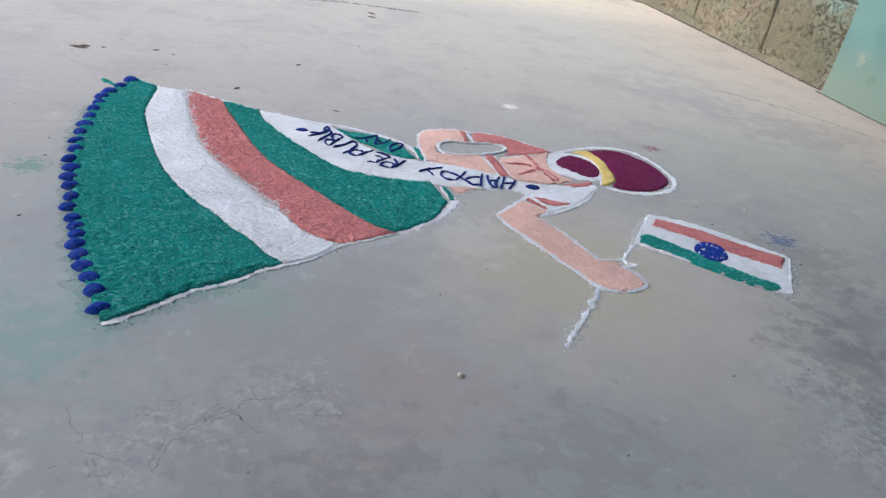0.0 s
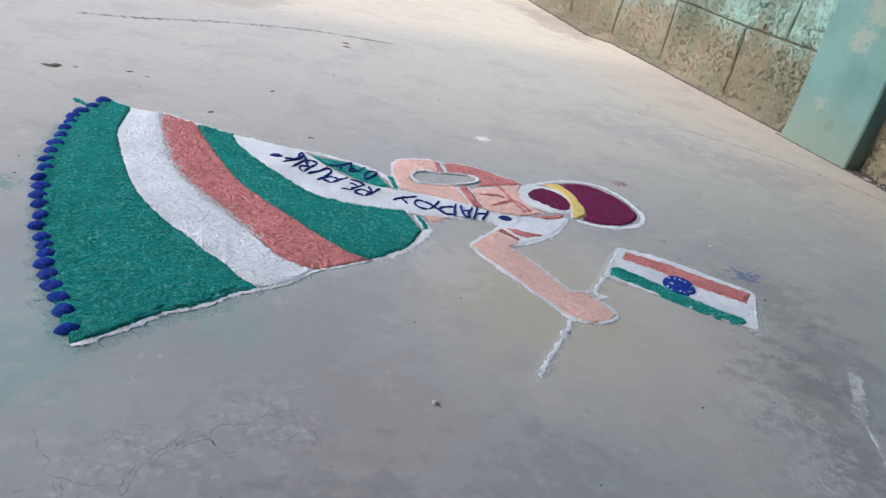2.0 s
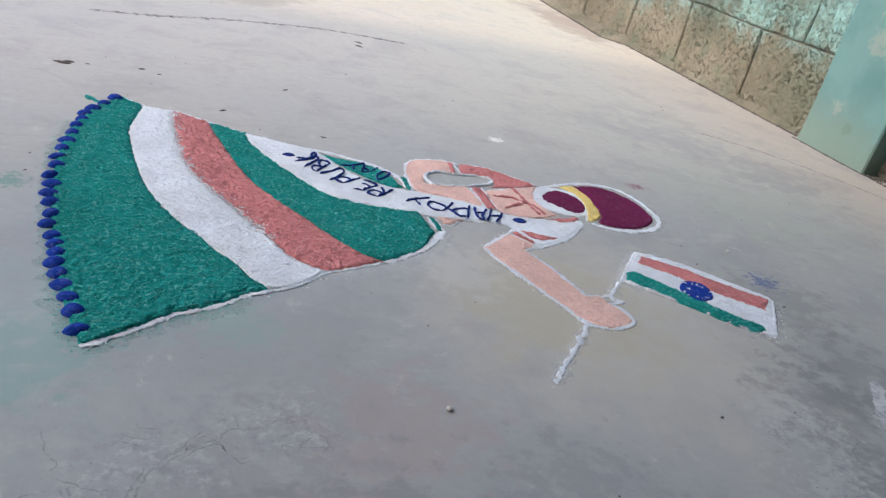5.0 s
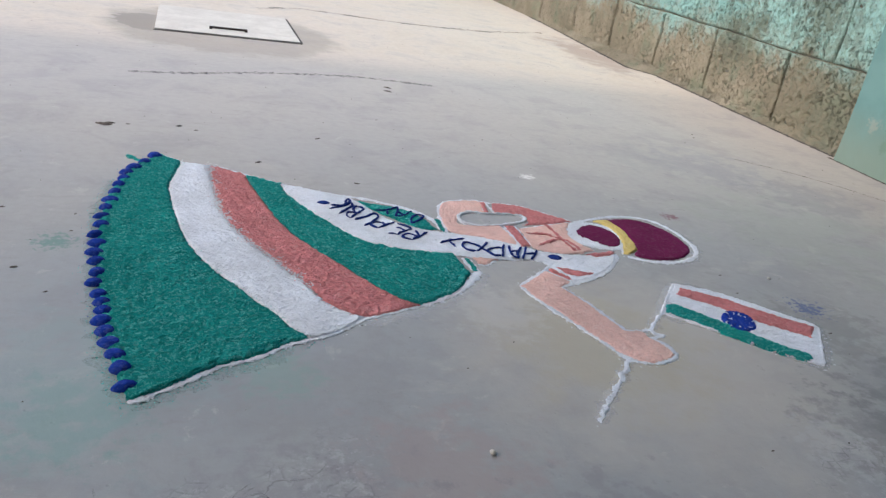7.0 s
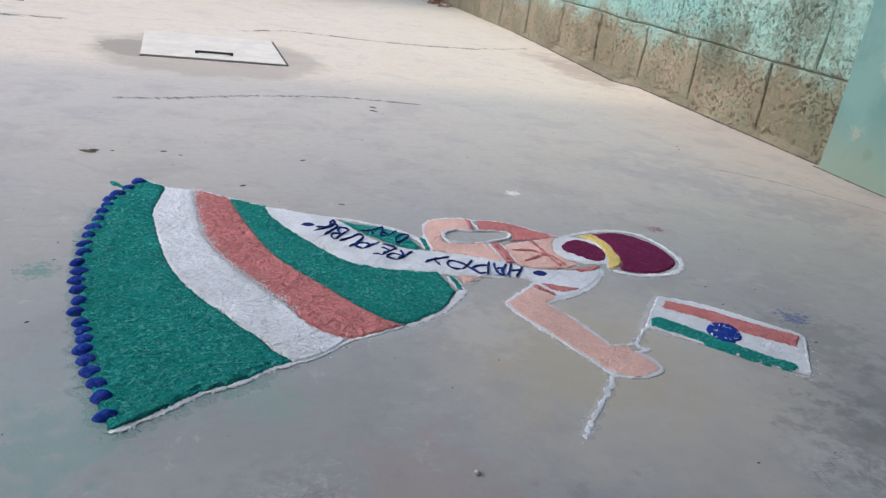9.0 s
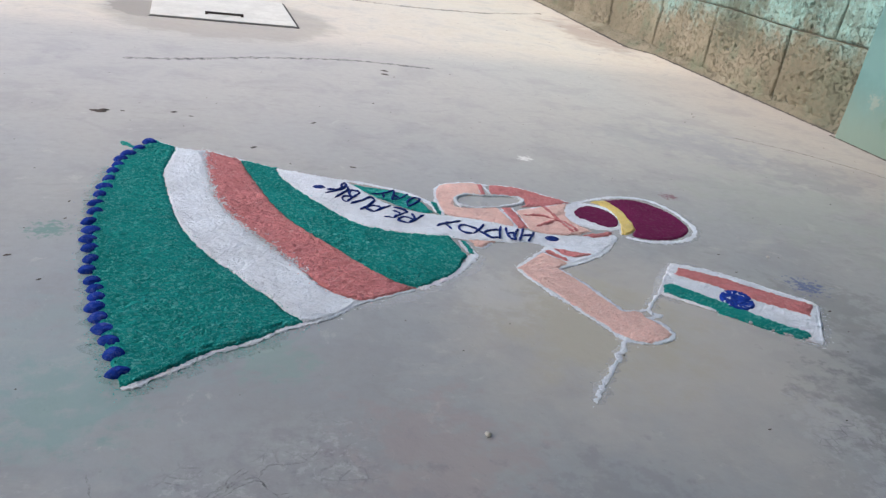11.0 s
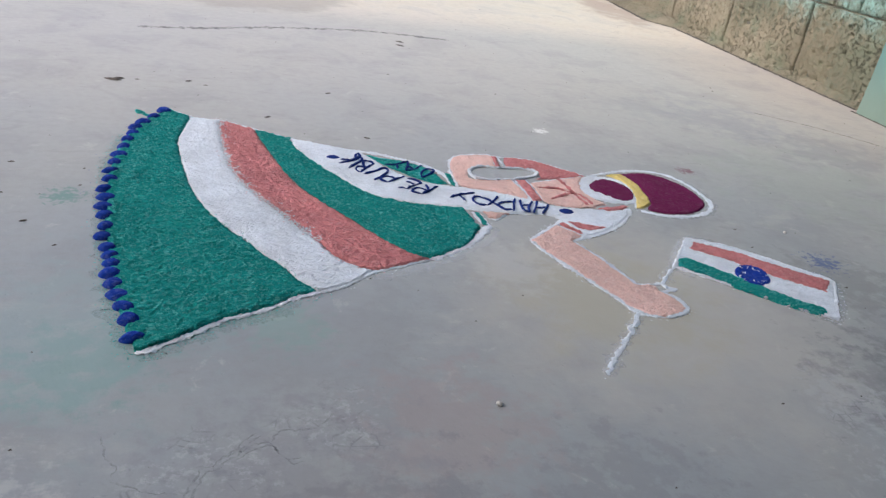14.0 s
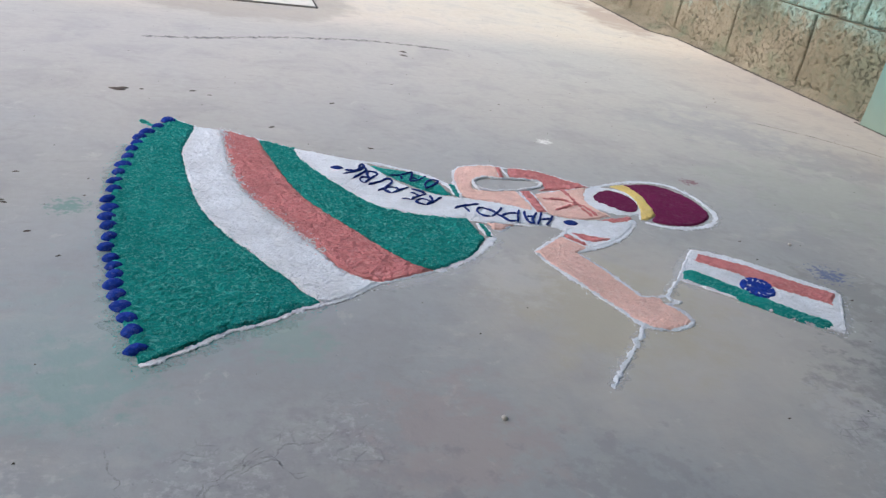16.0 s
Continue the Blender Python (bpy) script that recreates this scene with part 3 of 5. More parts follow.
def build_wall_east():
    levels = [-0.03, 0.315, 0.612, 0.92, 1.23, 1.54, 1.85, 2.12]
    starts = {0: [0.86, 1.390, 1.915, 2.400, 2.925, 3.455, 4.026], 1: [0.86, 1.150, 2.135, 2.645, 3.166, 3.727], 2: [0.86, 1.355, 1.892, 2.410, 2.95, 3.595]}
    core = tagged(part("wall_east", box_bm(WALL_X - 0.004, WALL_X + 0.2, YARD_S, GATE_Y + 0.35, -0.1, 2.1), MORTAR),
                  "rough concrete block wall, worn turquoise paint, bare dirty foot", "wall", kind="structure")
    for c in range(7):
        cuts = list(starts.get(c, starts[c % 2]))
        while cuts[-1] < GATE_Y + 0.1:
            cuts.append(min(cuts[-1] + 0.53, GATE_Y + 0.35))
        low = [0.64 - 0.53 * k - (0.26 if c % 2 else 0) for k in range(7)]
        low = [0.66, *[v for v in low if YARD_S + 0.1 < v < 0.6], YARD_S]
        pairs = list(zip(cuts, cuts[1:])) + [(b, a) for a, b in zip(low, low[1:])]
        for k, (y0, y1) in enumerate(pairs):
            close = c < 3 and -0.2 < y0 < 3.2
            cell = 0.0065 if close else (0.03 if c < 3 else 0.1)
            gap = 0.0025 if (c + k) % 3 else 0.004
            v, f = block_piece(y0 + gap, y1 - gap, levels[c] + gap, levels[c + 1] - gap, cell, c * 17 + k)
            mesh_object("block", v, f, BLOCK, core, smooth=True)


def build_pillar():
    x0, x1, y0, y1 = 1.553, WALL_X + 0.19, 0.580, 0.918
    verts, faces = [], []
    ring = [(x1, y0), *[(x0 + 0.006 + (x1 - x0) * (1 - t / 6), y0) for t in range(1, 7)], *[(x0, y0 + 0.006 + (y1 - y0 - 0.012) * t / 16) for t in range(17)],
            *[(x0 + 0.006 + (x1 - x0) * t / 6, y1) for t in range(0, 6)], (x1, y1)]
    rows = 72
    for j in range(rows + 1):
        z = -0.02 + 2.32 * j / rows
        for x, y in ring:
            d = 0.004 * noise.noise((x * 6, y * 6, z * 5)) + 0.0018 * noise.noise((x * 40, y * 40, z * 40))
            chip = 0.010 * max(0.0, noise.noise((3.1, y * 2, z * 16)) - 0.1) if y < y0 + 0.02 and x < x0 + 0.03 else 0.0
            lean = 0.014 * max(0.0, 1 - z / 0.25) ** 2
            verts.append((x + d - lean * 0.5 + chip, y + d * (0.6 if x < x1 - 0.01 else 0) + chip, z))
    n = len(ring)
    faces = [(j * n + i, (j + 1) * n + i, (j + 1) * n + i + 1, j * n + i + 1) for j in range(rows) for i in range(n - 1)]
    faces.append(tuple(rows * n + i for i in range(n)))
    tagged(mesh_object("pillar", verts, faces, PILLAR), "turquoise painted plaster pillar with peeled peach patches", "pillar", kind="structure")


def foot_reach(y):
    """How far the mortar fillet runs out from the wall."""
    if y < 2.30:
        return 0.036
    if y < 2.44:
        return 0.036 + 0.085 * (y - 2.30) / 0.14
    return 0.012 + 0.109 * max(0.0, (3.95 - y) / 1.51)


def build_wall_foot():
    """Fillets of mortar and earth at the foot of the wall, widest where the screed was patched."""
    verts, faces = [], []
    ys = np.arange(0.95, 6.1, 0.012)
    for y in ys:
        out = foot_reach(y) + 0.006 * noise.noise((y * 9, 0, 2)) + 0.006 * noise.noise((y * 37, 0, 2))
        up = 0.030 + 0.15 * max(0.0, out - 0.04) + 0.012 * noise.noise((y * 13, 4, 2)) + 0.006 * noise.noise((y * 50, 4, 2))
        for t in range(7):
            q = t / 6
            wig = 0.005 * noise.noise((y * 45, q * 5, 1)) + 0.004 * noise.noise((y * 110, q * 9, 1))
            verts.append((WALL_X - 0.006 - out * q, y, max(0.0006, up * (1 - q ** 1.5) + wig * min(1.0, 3 * (1 - q)))))
    for i in range(len(ys) - 1):
        for t in range(6):
            a = 7 * i + t
            faces.append((a, a + 1, a + 8, a + 7))
    tagged(mesh_object("trim", verts, faces, BLOCK, smooth=True), "crumbling mortar fillet along the foot of the block wall", "mortar fillet", kind="structure")
    # black strips draw the dirty joint together with its contact shade
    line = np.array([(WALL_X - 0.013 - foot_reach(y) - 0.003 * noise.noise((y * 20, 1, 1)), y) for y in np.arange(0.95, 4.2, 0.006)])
    tagged(powder_line("wall_foot_gap", line, SHADOW_GAP, None, "", 0.015, 0.003, 5, 1.4), "thin black line of dirt and painted contact shade at the foot of the wall", "dirt line", kind="structure")
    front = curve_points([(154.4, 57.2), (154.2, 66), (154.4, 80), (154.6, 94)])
    tagged(powder_line("pillar_foot_gap", front, SHADOW_GAP, None, "", 0.010, 0.002, 6, 0.8), "thin black line of dirt and painted contact shade at the foot of the pillar", "dirt line", kind="structure")
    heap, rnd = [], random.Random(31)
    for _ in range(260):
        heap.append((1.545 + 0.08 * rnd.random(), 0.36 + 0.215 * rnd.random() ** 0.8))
    tagged(grains("dirt_heap", heap, SHADOW_GAP, None, "", 0.007, 5), "dirt and dead moss in the corner beside the pillar, darkened by its shade in the colour", "dirt", kind="stuff")


def build_closing_walls():
    # south and west walls are out of view, added to enclose and block light
    south = part("wall_south", box_bm(YARD_W - 0.2, WALL_X + 0.2, YARD_S - 0.22, YARD_S, -0.1, 3.1), HOUSE)
    tagged(south, "unseen plastered house wall added behind the view to close the yard", "wall", kind="structure")
    # out-of-view slab, added only to dim the near end of the yard
    roof = part("added_shade_slab", box_bm(YARD_W - 0.2, WALL_X + 0.2, YARD_S, 1.05, 3.1, 3.24), HOUSE)
    tagged(roof, "unseen slab added above the near end of the yard to hold off sun and sky", "porch roof", kind="structure")
    west = part("wall_west", box_bm(YARD_W - 0.2, YARD_W, YARD_S, GATE_Y + 0.35, -0.1, 1.5), HOUSE)
    tagged(west, "unseen plastered wall added on the west to close the yard", "wall", kind="structure")


def build_cracks():
    tag = lambda ob, text: tagged(ob, text, "crack", "floor cracks", "structure")
    # dark ribbons stand for the shadowed edge of the slab joint
    tag(powder_line("floor_crack", wobble(curve_points([(-181.6, 278.4), (-158.4, 286.9), (-127.6, 293.4)]), 0.006, 3), JOINT, None, "", 0.05, 0.0012, 3, 1.1), "slab joint line across the concrete floor, its shadowed edge drawn dark")
    tag(powder_line("floor_crack", wobble(curve_points([(-43.6, 302.8), (-26.7, 316.7), (-6.7, 318.8), (39.3, 310.9), (91.0, 316.5), (138.5, 339.5)]), 0.008, 4), JOINT, None, "", 0.034, 0.0012, 4, 1.1), "slab joint line across the concrete floor, its shadowed edge drawn dark")
    tag(powder_line("floor_crack", wobble(curve_points([(-93.7, 134.5), (-75.2, 139.2), (-55.3, 147.7), (-38.1, 153.1), (-13.3, 157.2), (15.9, 153.7)]), 0.008, 6), HAIRLINE, None, "", 0.020, 0.0008, 6, 1.1), "broken hairline crack in the concrete floor")
    tag(powder_line("floor_crack", wobble(curve_points([(104, 83), (120, 70), (135, 50), (146, 25), (152, 5)]), 0.004, 7), HAIRLINE, None, "", 0.005, 0.0006, 7, 1.0), "fine hairline crack near the wall")
    branches = (
        [(-80.3, -67.2), (-79.2, -68.0), (-77.5, -68.8), (-75.9, -69.5), (-73.7, -70.0), (-72.9, -70.9), (-72.2, -71.6)],
        [(-72.9, -70.9), (-72.2, -69.2), (-71.5, -67.6), (-71.1, -66.6), (-70.0, -66.4), (-68.9, -65.2), (-67.7, -64.4), (-66.5, -62.6), (-65.1, -61.5)],
        [(-70.0, -66.4), (-69.6, -66.9), (-69.3, -67.2)],
        [(-68.3, -65.2), (-66.8, -64.3), (-65.3, -63.4), (-63.7, -63.3), (-62.3, -65.7), (-60.5, -66.1)],
        [(-63.7, -63.3), (-63.0, -62.3), (-62.0, -61.4), (-59.1, -61.3), (-57.4, -60.7), (-55.8, -58.7)],
        [(-81.6, -60.7), (-81.0, -63.4), (-79.7, -65.6), (-79.9, -66.9), (-79.2, -68.0)],
        [(-82.4, -70.2), (-81.3, -69.5), (-79.8, -69.4)])
    for k, run in enumerate(branches):
        for j in range(2 if k in (1, 3) else 1):
            line = wobble(curve_points([(x + 0.5 * j, y - 0.6 * j) for x, y in run], 0.002), 0.0035, 20 + k + 9 * j)
            tag(powder_line("floor_crack", line, FAINT, None, "", 0.0019, 0.0003, 20 + k, 1.4), "fine branching crack in the worn concrete")


# ---------------------------------------------------------------- manhole covers
def build_cover(name, m, sx, sy, rise, label):
    """A cement inspection cover in a frame gap, with a bar handle in a recess."""
    base = tagged(new(name), label, "manhole cover", "manhole covers")
    base.matrix_world = m
    slab = box_bm(-sx / 2, sx / 2, -sy / 2, sy / 2, 0.0006, rise, 0.004)
    part("slab", slab, COVER, base)
    gap = bmesh.new()
    for a, b, c, d in ((-sx / 2 - 0.004, sx / 2 + 0.006, -sy / 2 - 0.012, -sy / 2), (sx / 2, sx / 2 + 0.012, -sy / 2, sy / 2)):
        box_bm(a, b, c, d, 0.0002, 0.0016, 0.0, gap)
    part("joint", gap, SHADOW_GAP, base, "dark dirt-filled joint")
    bar = bmesh.new()
    box_bm(-0.08, 0.08, -sy * 0.33 - 0.005, -sy * 0.33 + 0.005, rise + 0.003, rise + 0.013, 0.004, bar)
    for s in (-0.08, 0.068):
        box_bm(s, s + 0.012, -sy * 0.33 - 0.005, -sy * 0.33 + 0.005, rise, rise + 0.012, 0.0, bar)
    part("handle", bar, IRON, base, "bent iron bar handle")


def build_covers():
    build_cover("manhole_cover", pose(-0.607, 2.44, 0, 0, 0, 1.2), 0.60, 0.625, 0.007, "pale square cement manhole cover set in damp cement")
    far = tagged(new("manhole_cover"), "flush grey cement manhole cover with lifting bars near the gate", "manhole cover", "manhole covers")
    far.matrix_world = pose(-1.63, 4.10, 0)
    part("slab", box_bm(-0.375, 0.375, -0.46, 0.46, 0.0006, 0.0018, 0.001), FLOOR, far)
    for x, y0, y1 in ((-0.375, -0.36, 0.33), (0.378, -0.21, 0.53)):
        part("joint", box_bm(x - 0.010, x + 0.010, y0, y1, 0.0002, 0.0050), JOINT, far, "dark open joint")
    part("joint", box_bm(-0.36, 0.08, -0.70, -0.68, 0.0002, 0.003), HAIRLINE, far, "faint dirt-filled joint")
    part("joint", box_bm(0.06, 0.075, -0.68, -0.40, 0.0002, 0.003), HAIRLINE, far, "faint dirt-filled joint")
    part("handle", box_bm(-0.075, 0.06, -0.262, -0.235, 0.004, 0.018, 0.003), IRON, far, "dark iron lifting bar")
    for s in (-0.225, 0.225):
        part("lug", box_bm(s - 0.035, s + 0.035, 0.53, 0.55, 0.001, 0.010, 0.002), IRON, far, "small iron lug")


# ---------------------------------------------------------------- gate
def gate_leaf(x0, x1, stiles, label):
    """A steel gate leaf: frame, three thin rails and uprights below, sheet above."""
    leaf = tagged(new("gate_leaf"), label, "gate", "gate leaves")
    top, low, sheet = 1.75, 0.03, 0.425
    part("bottom_rail", box_bm(x0, x1, -0.022, 0.022, low, low + 0.042, 0.004), GATE_RED, leaf)
    part("top_rail", box_bm(x0, x1, -0.022, 0.022, top - 0.05, top, 0.004), GATE_RED, leaf)
    for a in (x0, x1 - 0.05):
        part("stile", box_bm(a, a + 0.05, -0.025, 0.025, low + 0.05, top - 0.05, 0.004), GATE_RED, leaf)
    for z in (0.145, 0.235, 0.325):
        bm = box_bm(x0 + 0.05, x1 - 0.05, -0.006, 0.006, z - 0.006, z + 0.006, 0.002)
        part("rail", bm, RAIL_PAINT, leaf, "thin dull brown rail")
    for x in stiles:
        part("upright", box_bm(x - 0.012, x + 0.012, -0.012, 0.012, low + 0.05, sheet, 0.002), RAIL_PAINT, leaf, "thin dull brown upright")
    sheet_bm = box_bm(x0 + 0.05, x1 - 0.05, -0.006, 0.004, sheet, top - 0.05)
    part("sheet", sheet_bm, GATE_RED, leaf, "maroon painted sheet steel infill")
    part("sheet_rail", box_bm(x0 + 0.05, x1 - 0.05, -0.016, 0.016, sheet - 0.012, sheet + 0.018, 0.003), GATE_RED, leaf)
    return leaf


def build_gate():
    m = pose(1.50, 6.38, 0, 0, -0.85, 8.0)
    east = gate_leaf(-2.165, 0.0, (-1.755, -1.34, -0.918, -0.496), "maroon steel gate leaf with thin lower rails, closed")
    east.matrix_world = m
    bolt = bmesh.new()
    bmesh.ops.create_cone(bolt, cap_ends=True, segments=10, radius1=0.010, radius2=0.010, depth=0.5)
    bmesh.ops.translate(bolt, verts=bolt.verts, vec=(-2.19, -0.035, 0.253))
    part("drop_bolt", bolt, IRON, east, "dark iron drop bolt")
    west = gate_leaf(-4.60, -2.18, (-4.09, -3.636, -3.179, -2.711), "maroon steel gate leaf with thin lower rails, closed")
    west.matrix_world = m
    post = tagged(new("gate_post"), "sky blue painted gate post flaking at the wall's end", "gate post")
    post.matrix_world = pose(1.565, 6.40, 0)
    bm = box_bm(-0.055, 0.065, -0.05, 0.06, -0.02, 2.1, 0.008)
    part("post", bm, BLUE_POST, post)
    part("flaked_edge", box_bm(0.0655, 0.12, -0.035, 0.05, 0.0, 2.05, 0.006), CRUST, post, "bare flaked cement edge")
    # pale bar painted in for the light that falls under the gate
    part("lit_strip", box_bm(-4.5, 0.0, -0.07, 0.07, -0.03, 0.008, 0.0), COVER, None)
    sill = bpy.data.objects["lit_strip"]
    sill.matrix_world = m
    tagged(sill, "pale strip under the gate standing in for light on the floor", "sill", kind="structure")
    rnd = random.Random(8)
    verts, faces = [], []
    for _ in range(90):
        t = rnd.random()
        x, y = 1.60 - 0.28 * t * rnd.random(), 6.30 - 0.9 * t * rnd.random()
        x = min(x, WALL_X - 0.03)
        a, s, n = rnd.uniform(0, 6.28), rnd.uniform(0.015, 0.04), len(verts)
        z = 0.004 + 0.05 * rnd.random() * max(0, 1 - 3 * t)
        dx, dy = math.cos(a) * s, math.sin(a) * s
        verts += [(x - dx, y - dy, z), (x - dy * 0.4, y + dx * 0.4, z + 0.012), (x + dx, y + dy, z + 0.004), (x + dy * 0.4, y - dx * 0.4, z + 0.010)]
        faces += [(n, n + 1, n + 2), (n, n + 2, n + 3)]
    tagged(mesh_object("leaf_litter", verts, faces, DEAD_LEAF), "small heap of dry brown leaves by the gate post", "leaf litter", kind="stuff")


# ---------------------------------------------------------------- the powder drawing
# control points of the drawing, in centimetres on the floor
TOP = [(-80.6, 53.2), (-75.2, 48.1), (-68.2, 46.1), (-61.3, 41.8), (-55.8, 37.8), (-49.7, 35.0), (-43.6, 31.9), (-36.8, 30.0), (-31.4, 27.6), (-25.7, 23.8), (-21.8, 18.5), (-20.4, 12.1)]
BOT = [(-79.3, -45.4), (-76.1, -43.2), (-72.6, -40.9), (-68.9, -38.0), (-65.0, -36.3), (-62.1, -34.9), (-58.2, -32.1), (-54.3, -30.7), (-50.1, -28.8), (-45.8, -25.2), (-41.7, -23.3), (-34.3, -20.2), (-30.5, -18.1), (-25.8, -14.5), (-21.8, -10.5), (-18.8, -6.3)]
HEM = [(-80.6, 51.5), (-85.1, 43.9), (-87.4, 34.0), (-88.8, 25.7), (-88.9, 16.8), (-88.6, 6.2), (-87.5, -5.4), (-86.2, -15.4), (-84.7, -24.3), (-83.1, -32.2), (-81.4, -38.7), (-79.6, -44.3)]
HW = [(-75.2, 48.1), (-76.7, 38.4), (-77.4, 31.4), (-76.4, 21.9), (-75.1, 13.2), (-73.6, 5.3), (-71.3, -1.5), (-68.6, -7.6), (-65.0, -13.5), (-61.8, -19.2), (-59.2, -22.7), (-57.3, -26.8), (-54.5, -30.5)]
WR = [(-69.1, 46.0), (-68.5, 33.8), (-67.5, 22.4), (-65.8, 13.6), (-62.8, 5.6), (-59.5, -0.6), (-56.0, -7.6), (-52.8, -14.1), (-50.1, -19.6), (-47.3, -22.5), (-44.3, -24.1)]
RG = [(-61.3, 41.8), (-60.0, 34.5), (-57.9, 24.5), (-55.7, 15.4), (-53.0, 7.7), (-49.4, 1.2), (-45.5, -5.3), (-41.5, -12.1), (-37.5, -17.5), (-34.3, -20.0)]
G2 = [(-53.3, 36.9), (-53.0, 31.9), (-49.7, 23.4), (-45.8, 15.9), (-42.1, 9.6), (-38.2, 5.3), (-32.9, 3.0), (-27.4, 1.8), (-22.0, 1.1), (-21.7, -2.8), (-21.2, -7.7)]
SASHU = [(-53.4, 36.2), (-43.7, 31.6), (-37.7, 28.5), (-34.0, 21.1), (-29.0, 15.1), (-23.5, 12.3), (-18.6, 11.5), (-10.6, 8.8), (-4.3, 4.9), (0.0, 2.8), (7.6, 2.0), (16.2, 3.0)]
SASHR = [(13.7, -1.2), (8.9, -6.0), (3.4, -9.5), (-1.2, -11.4), (-5.2, -13.0)]
SASHL = [(-22.0, 1.1), (-18.4, 0.1), (-13.9, -0.9), (-6.5, -0.9), (-2.7, -3.7)]
SLIV = [(-37.7, 28.5), (-34.2, 26.7), (-28.8, 24.7), (-24.5, 20.6), (-22.2, 13.2), (-24.6, 13.0), (-28.6, 15.9), (-33.3, 21.3)]
SL2 = [(-21.6, 19.1), (-20.1, 18.6), (-20.6, 11.8), (-21.6, 13.2)]
SL3 = [(-20.6, -0.5), (-19.4, -1.3), (-19.1, -6.8), (-20.2, -6.3)]
ARM_O = [(-18.4, 11.5), (-20.0, 13.5), (-19.7, 19.6), (-18.0, 26.8), (-14.8, 30.2), (-7.0, 31.2), (-7.5, 24.5)]
ARM_I = [(-7.6, 24.2), (-11.0, 23.6), (-14.0, 22.8), (-16.0, 19.4), (-16.0, 16.8), (-12.0, 16.1), (-6.4, 16.9)]
ARM_L = [(-6.4, 16.9), (-5.9, 6.6), (-10.7, 8.5), (-15.2, 10.2), (-18.4, 11.5)]
LOOP = [(-14.8, 21.7), (-11.5, 24.0), (-7.9, 23.5), (-1.9, 23.6), (1.4, 22.0), (-0.5, 19.0), (-8.2, 16.4), (-13.7, 16.5), (-15.2, 18.6)]
CUFF = [(-6.9, 31.0), (-5.4, 30.7), (-6.6, 24.2), (-7.8, 24.8)]
SLEEVE = [(-3.8, 30.4), (2.3, 29.3), (6.6, 26.2), (13.2, 20.5), (6.7, 18.5), (-0.8, 17.2), (1.6, 19.2), (0.7, 22.9), (-5.2, 24.3)]
STRAP = [(-5.5, 16.6), (-3.1, 16.8), (-2.8, 12.1), (-3.0, 5.5), (-5.5, 5.8)]
BACK = [(-2.3, 15.2), (6.6, 18.1), (12.4, 20.1), (9.6, 14.4), (9.0, 9.4), (11.5, 4.7), (6.5, 2.6), (0.2, 3.0), (-3.2, 5.5)]
X1 = [(5.1, 18.1), (5.6, 14.2), (5.8, 9.3), (6.6, 3.4)]
X2 = [(-2.0, 12.4), (2.6, 11.9), (5.5, 9.9)]
X3 = [(-1.2, 6.1), (3.2, 8.6), (6.3, 9.6), (7.6, 6.3), (7.5, 3.2)]
STRIP = [(8.0, 2.3), (16.4, 4.2), (14.3, 1.6), (9.7, 0.4)]
MAR1 = [(14.0, 17.2), (17.7, 18.8), (20.7, 16.3), (21.5, 12.3), (20.0, 8.1), (16.7, 6.1), (13.7, 9.0), (11.5, 11.7), (11.6, 14.6)]
YEL = [(19.2, 21.4), (23.4, 22.4), (24.7, 17.8), (24.6, 12.7), (23.0, 5.8), (20.3, 3.4), (17.8, 2.8), (20.7, 9.1), (21.9, 14.5), (21.1, 19.3)]
MAR2 = [(23.4, 22.4), (29.9, 23.4), (34.9, 20.6), (37.9, 13.9), (37.3, 6.7), (33.5, 2.5), (28.0, 0.3), (24.3, 0.5), (21.2, 1.5), (20.4, 2.8), (23.0, 5.8), (24.6, 12.7), (24.7, 17.8)]
HEADO = [(13.6, 20.3), (17.4, 21.6), (20.8, 23.1), (28.0, 25.0), (34.9, 24.2), (38.6, 19.2), (39.6, 11.4), (38.2, 5.2), (33.8, 0.9), (28.7, -0.7), (24.0, -0.7), (21.0, 0.3), (18.4, 1.8)]
FACEO = [(13.2, 20.1), (9.6, 15.0), (9.3, 10.0), (12.4, 6.4), (17.6, 5.7), (20.7, 8.1)]
FOREARM = [(-12.7, -12.6), (-4.8, -5.8), (-0.9, -10.7), (-4.3, -13.1), (-2.0, -18.3), (0.1, -25.7), (1.1, -29.1), (4.4, -29.3), (4.6, -31.6), (6.1, -34.1), (6.6, -37.2), (4.6, -38.6), (0.9, -39.6), (-1.9, -38.6), (-3.6, -36.9), (-4.5, -34.0), (-6.6, -29.2), (-9.0, -23.0), (-11.2, -17.8)]
THUMB = [(4.4, -29.3), (6.3, -28.9), (6.6, -30.3), (8.3, -30.8), (5.3, -31.6), (4.0, -31.9)]
BODYL = [(-18.3, -0.2), (-12.7, -0.9), (-16.7, -3.8), (-18.1, -3.3)]
PATCH = [(-2.3, -3.7), (2.0, -5.8), (6.5, -7.1), (1.2, -8.8), (-0.8, -7.8)]
DARK = [(-3.7, -5.3), (-2.4, -7.3), (-0.6, -10.3)]
FLAG = [(22.2, -10.9), (30.2, -15.2), (38.1, -22.5), (44.2, -28.6), (34.2, -41.7), (27.7, -36.9), (18.7, -28.4), (12.3, -22.8)]
FRED = [(22.3, -12.9), (28.9, -17.0), (36.1, -23.3), (43.2, -28.8), (38.9, -33.0), (31.8, -27.2), (24.0, -19.4), (19.4, -16.2)]
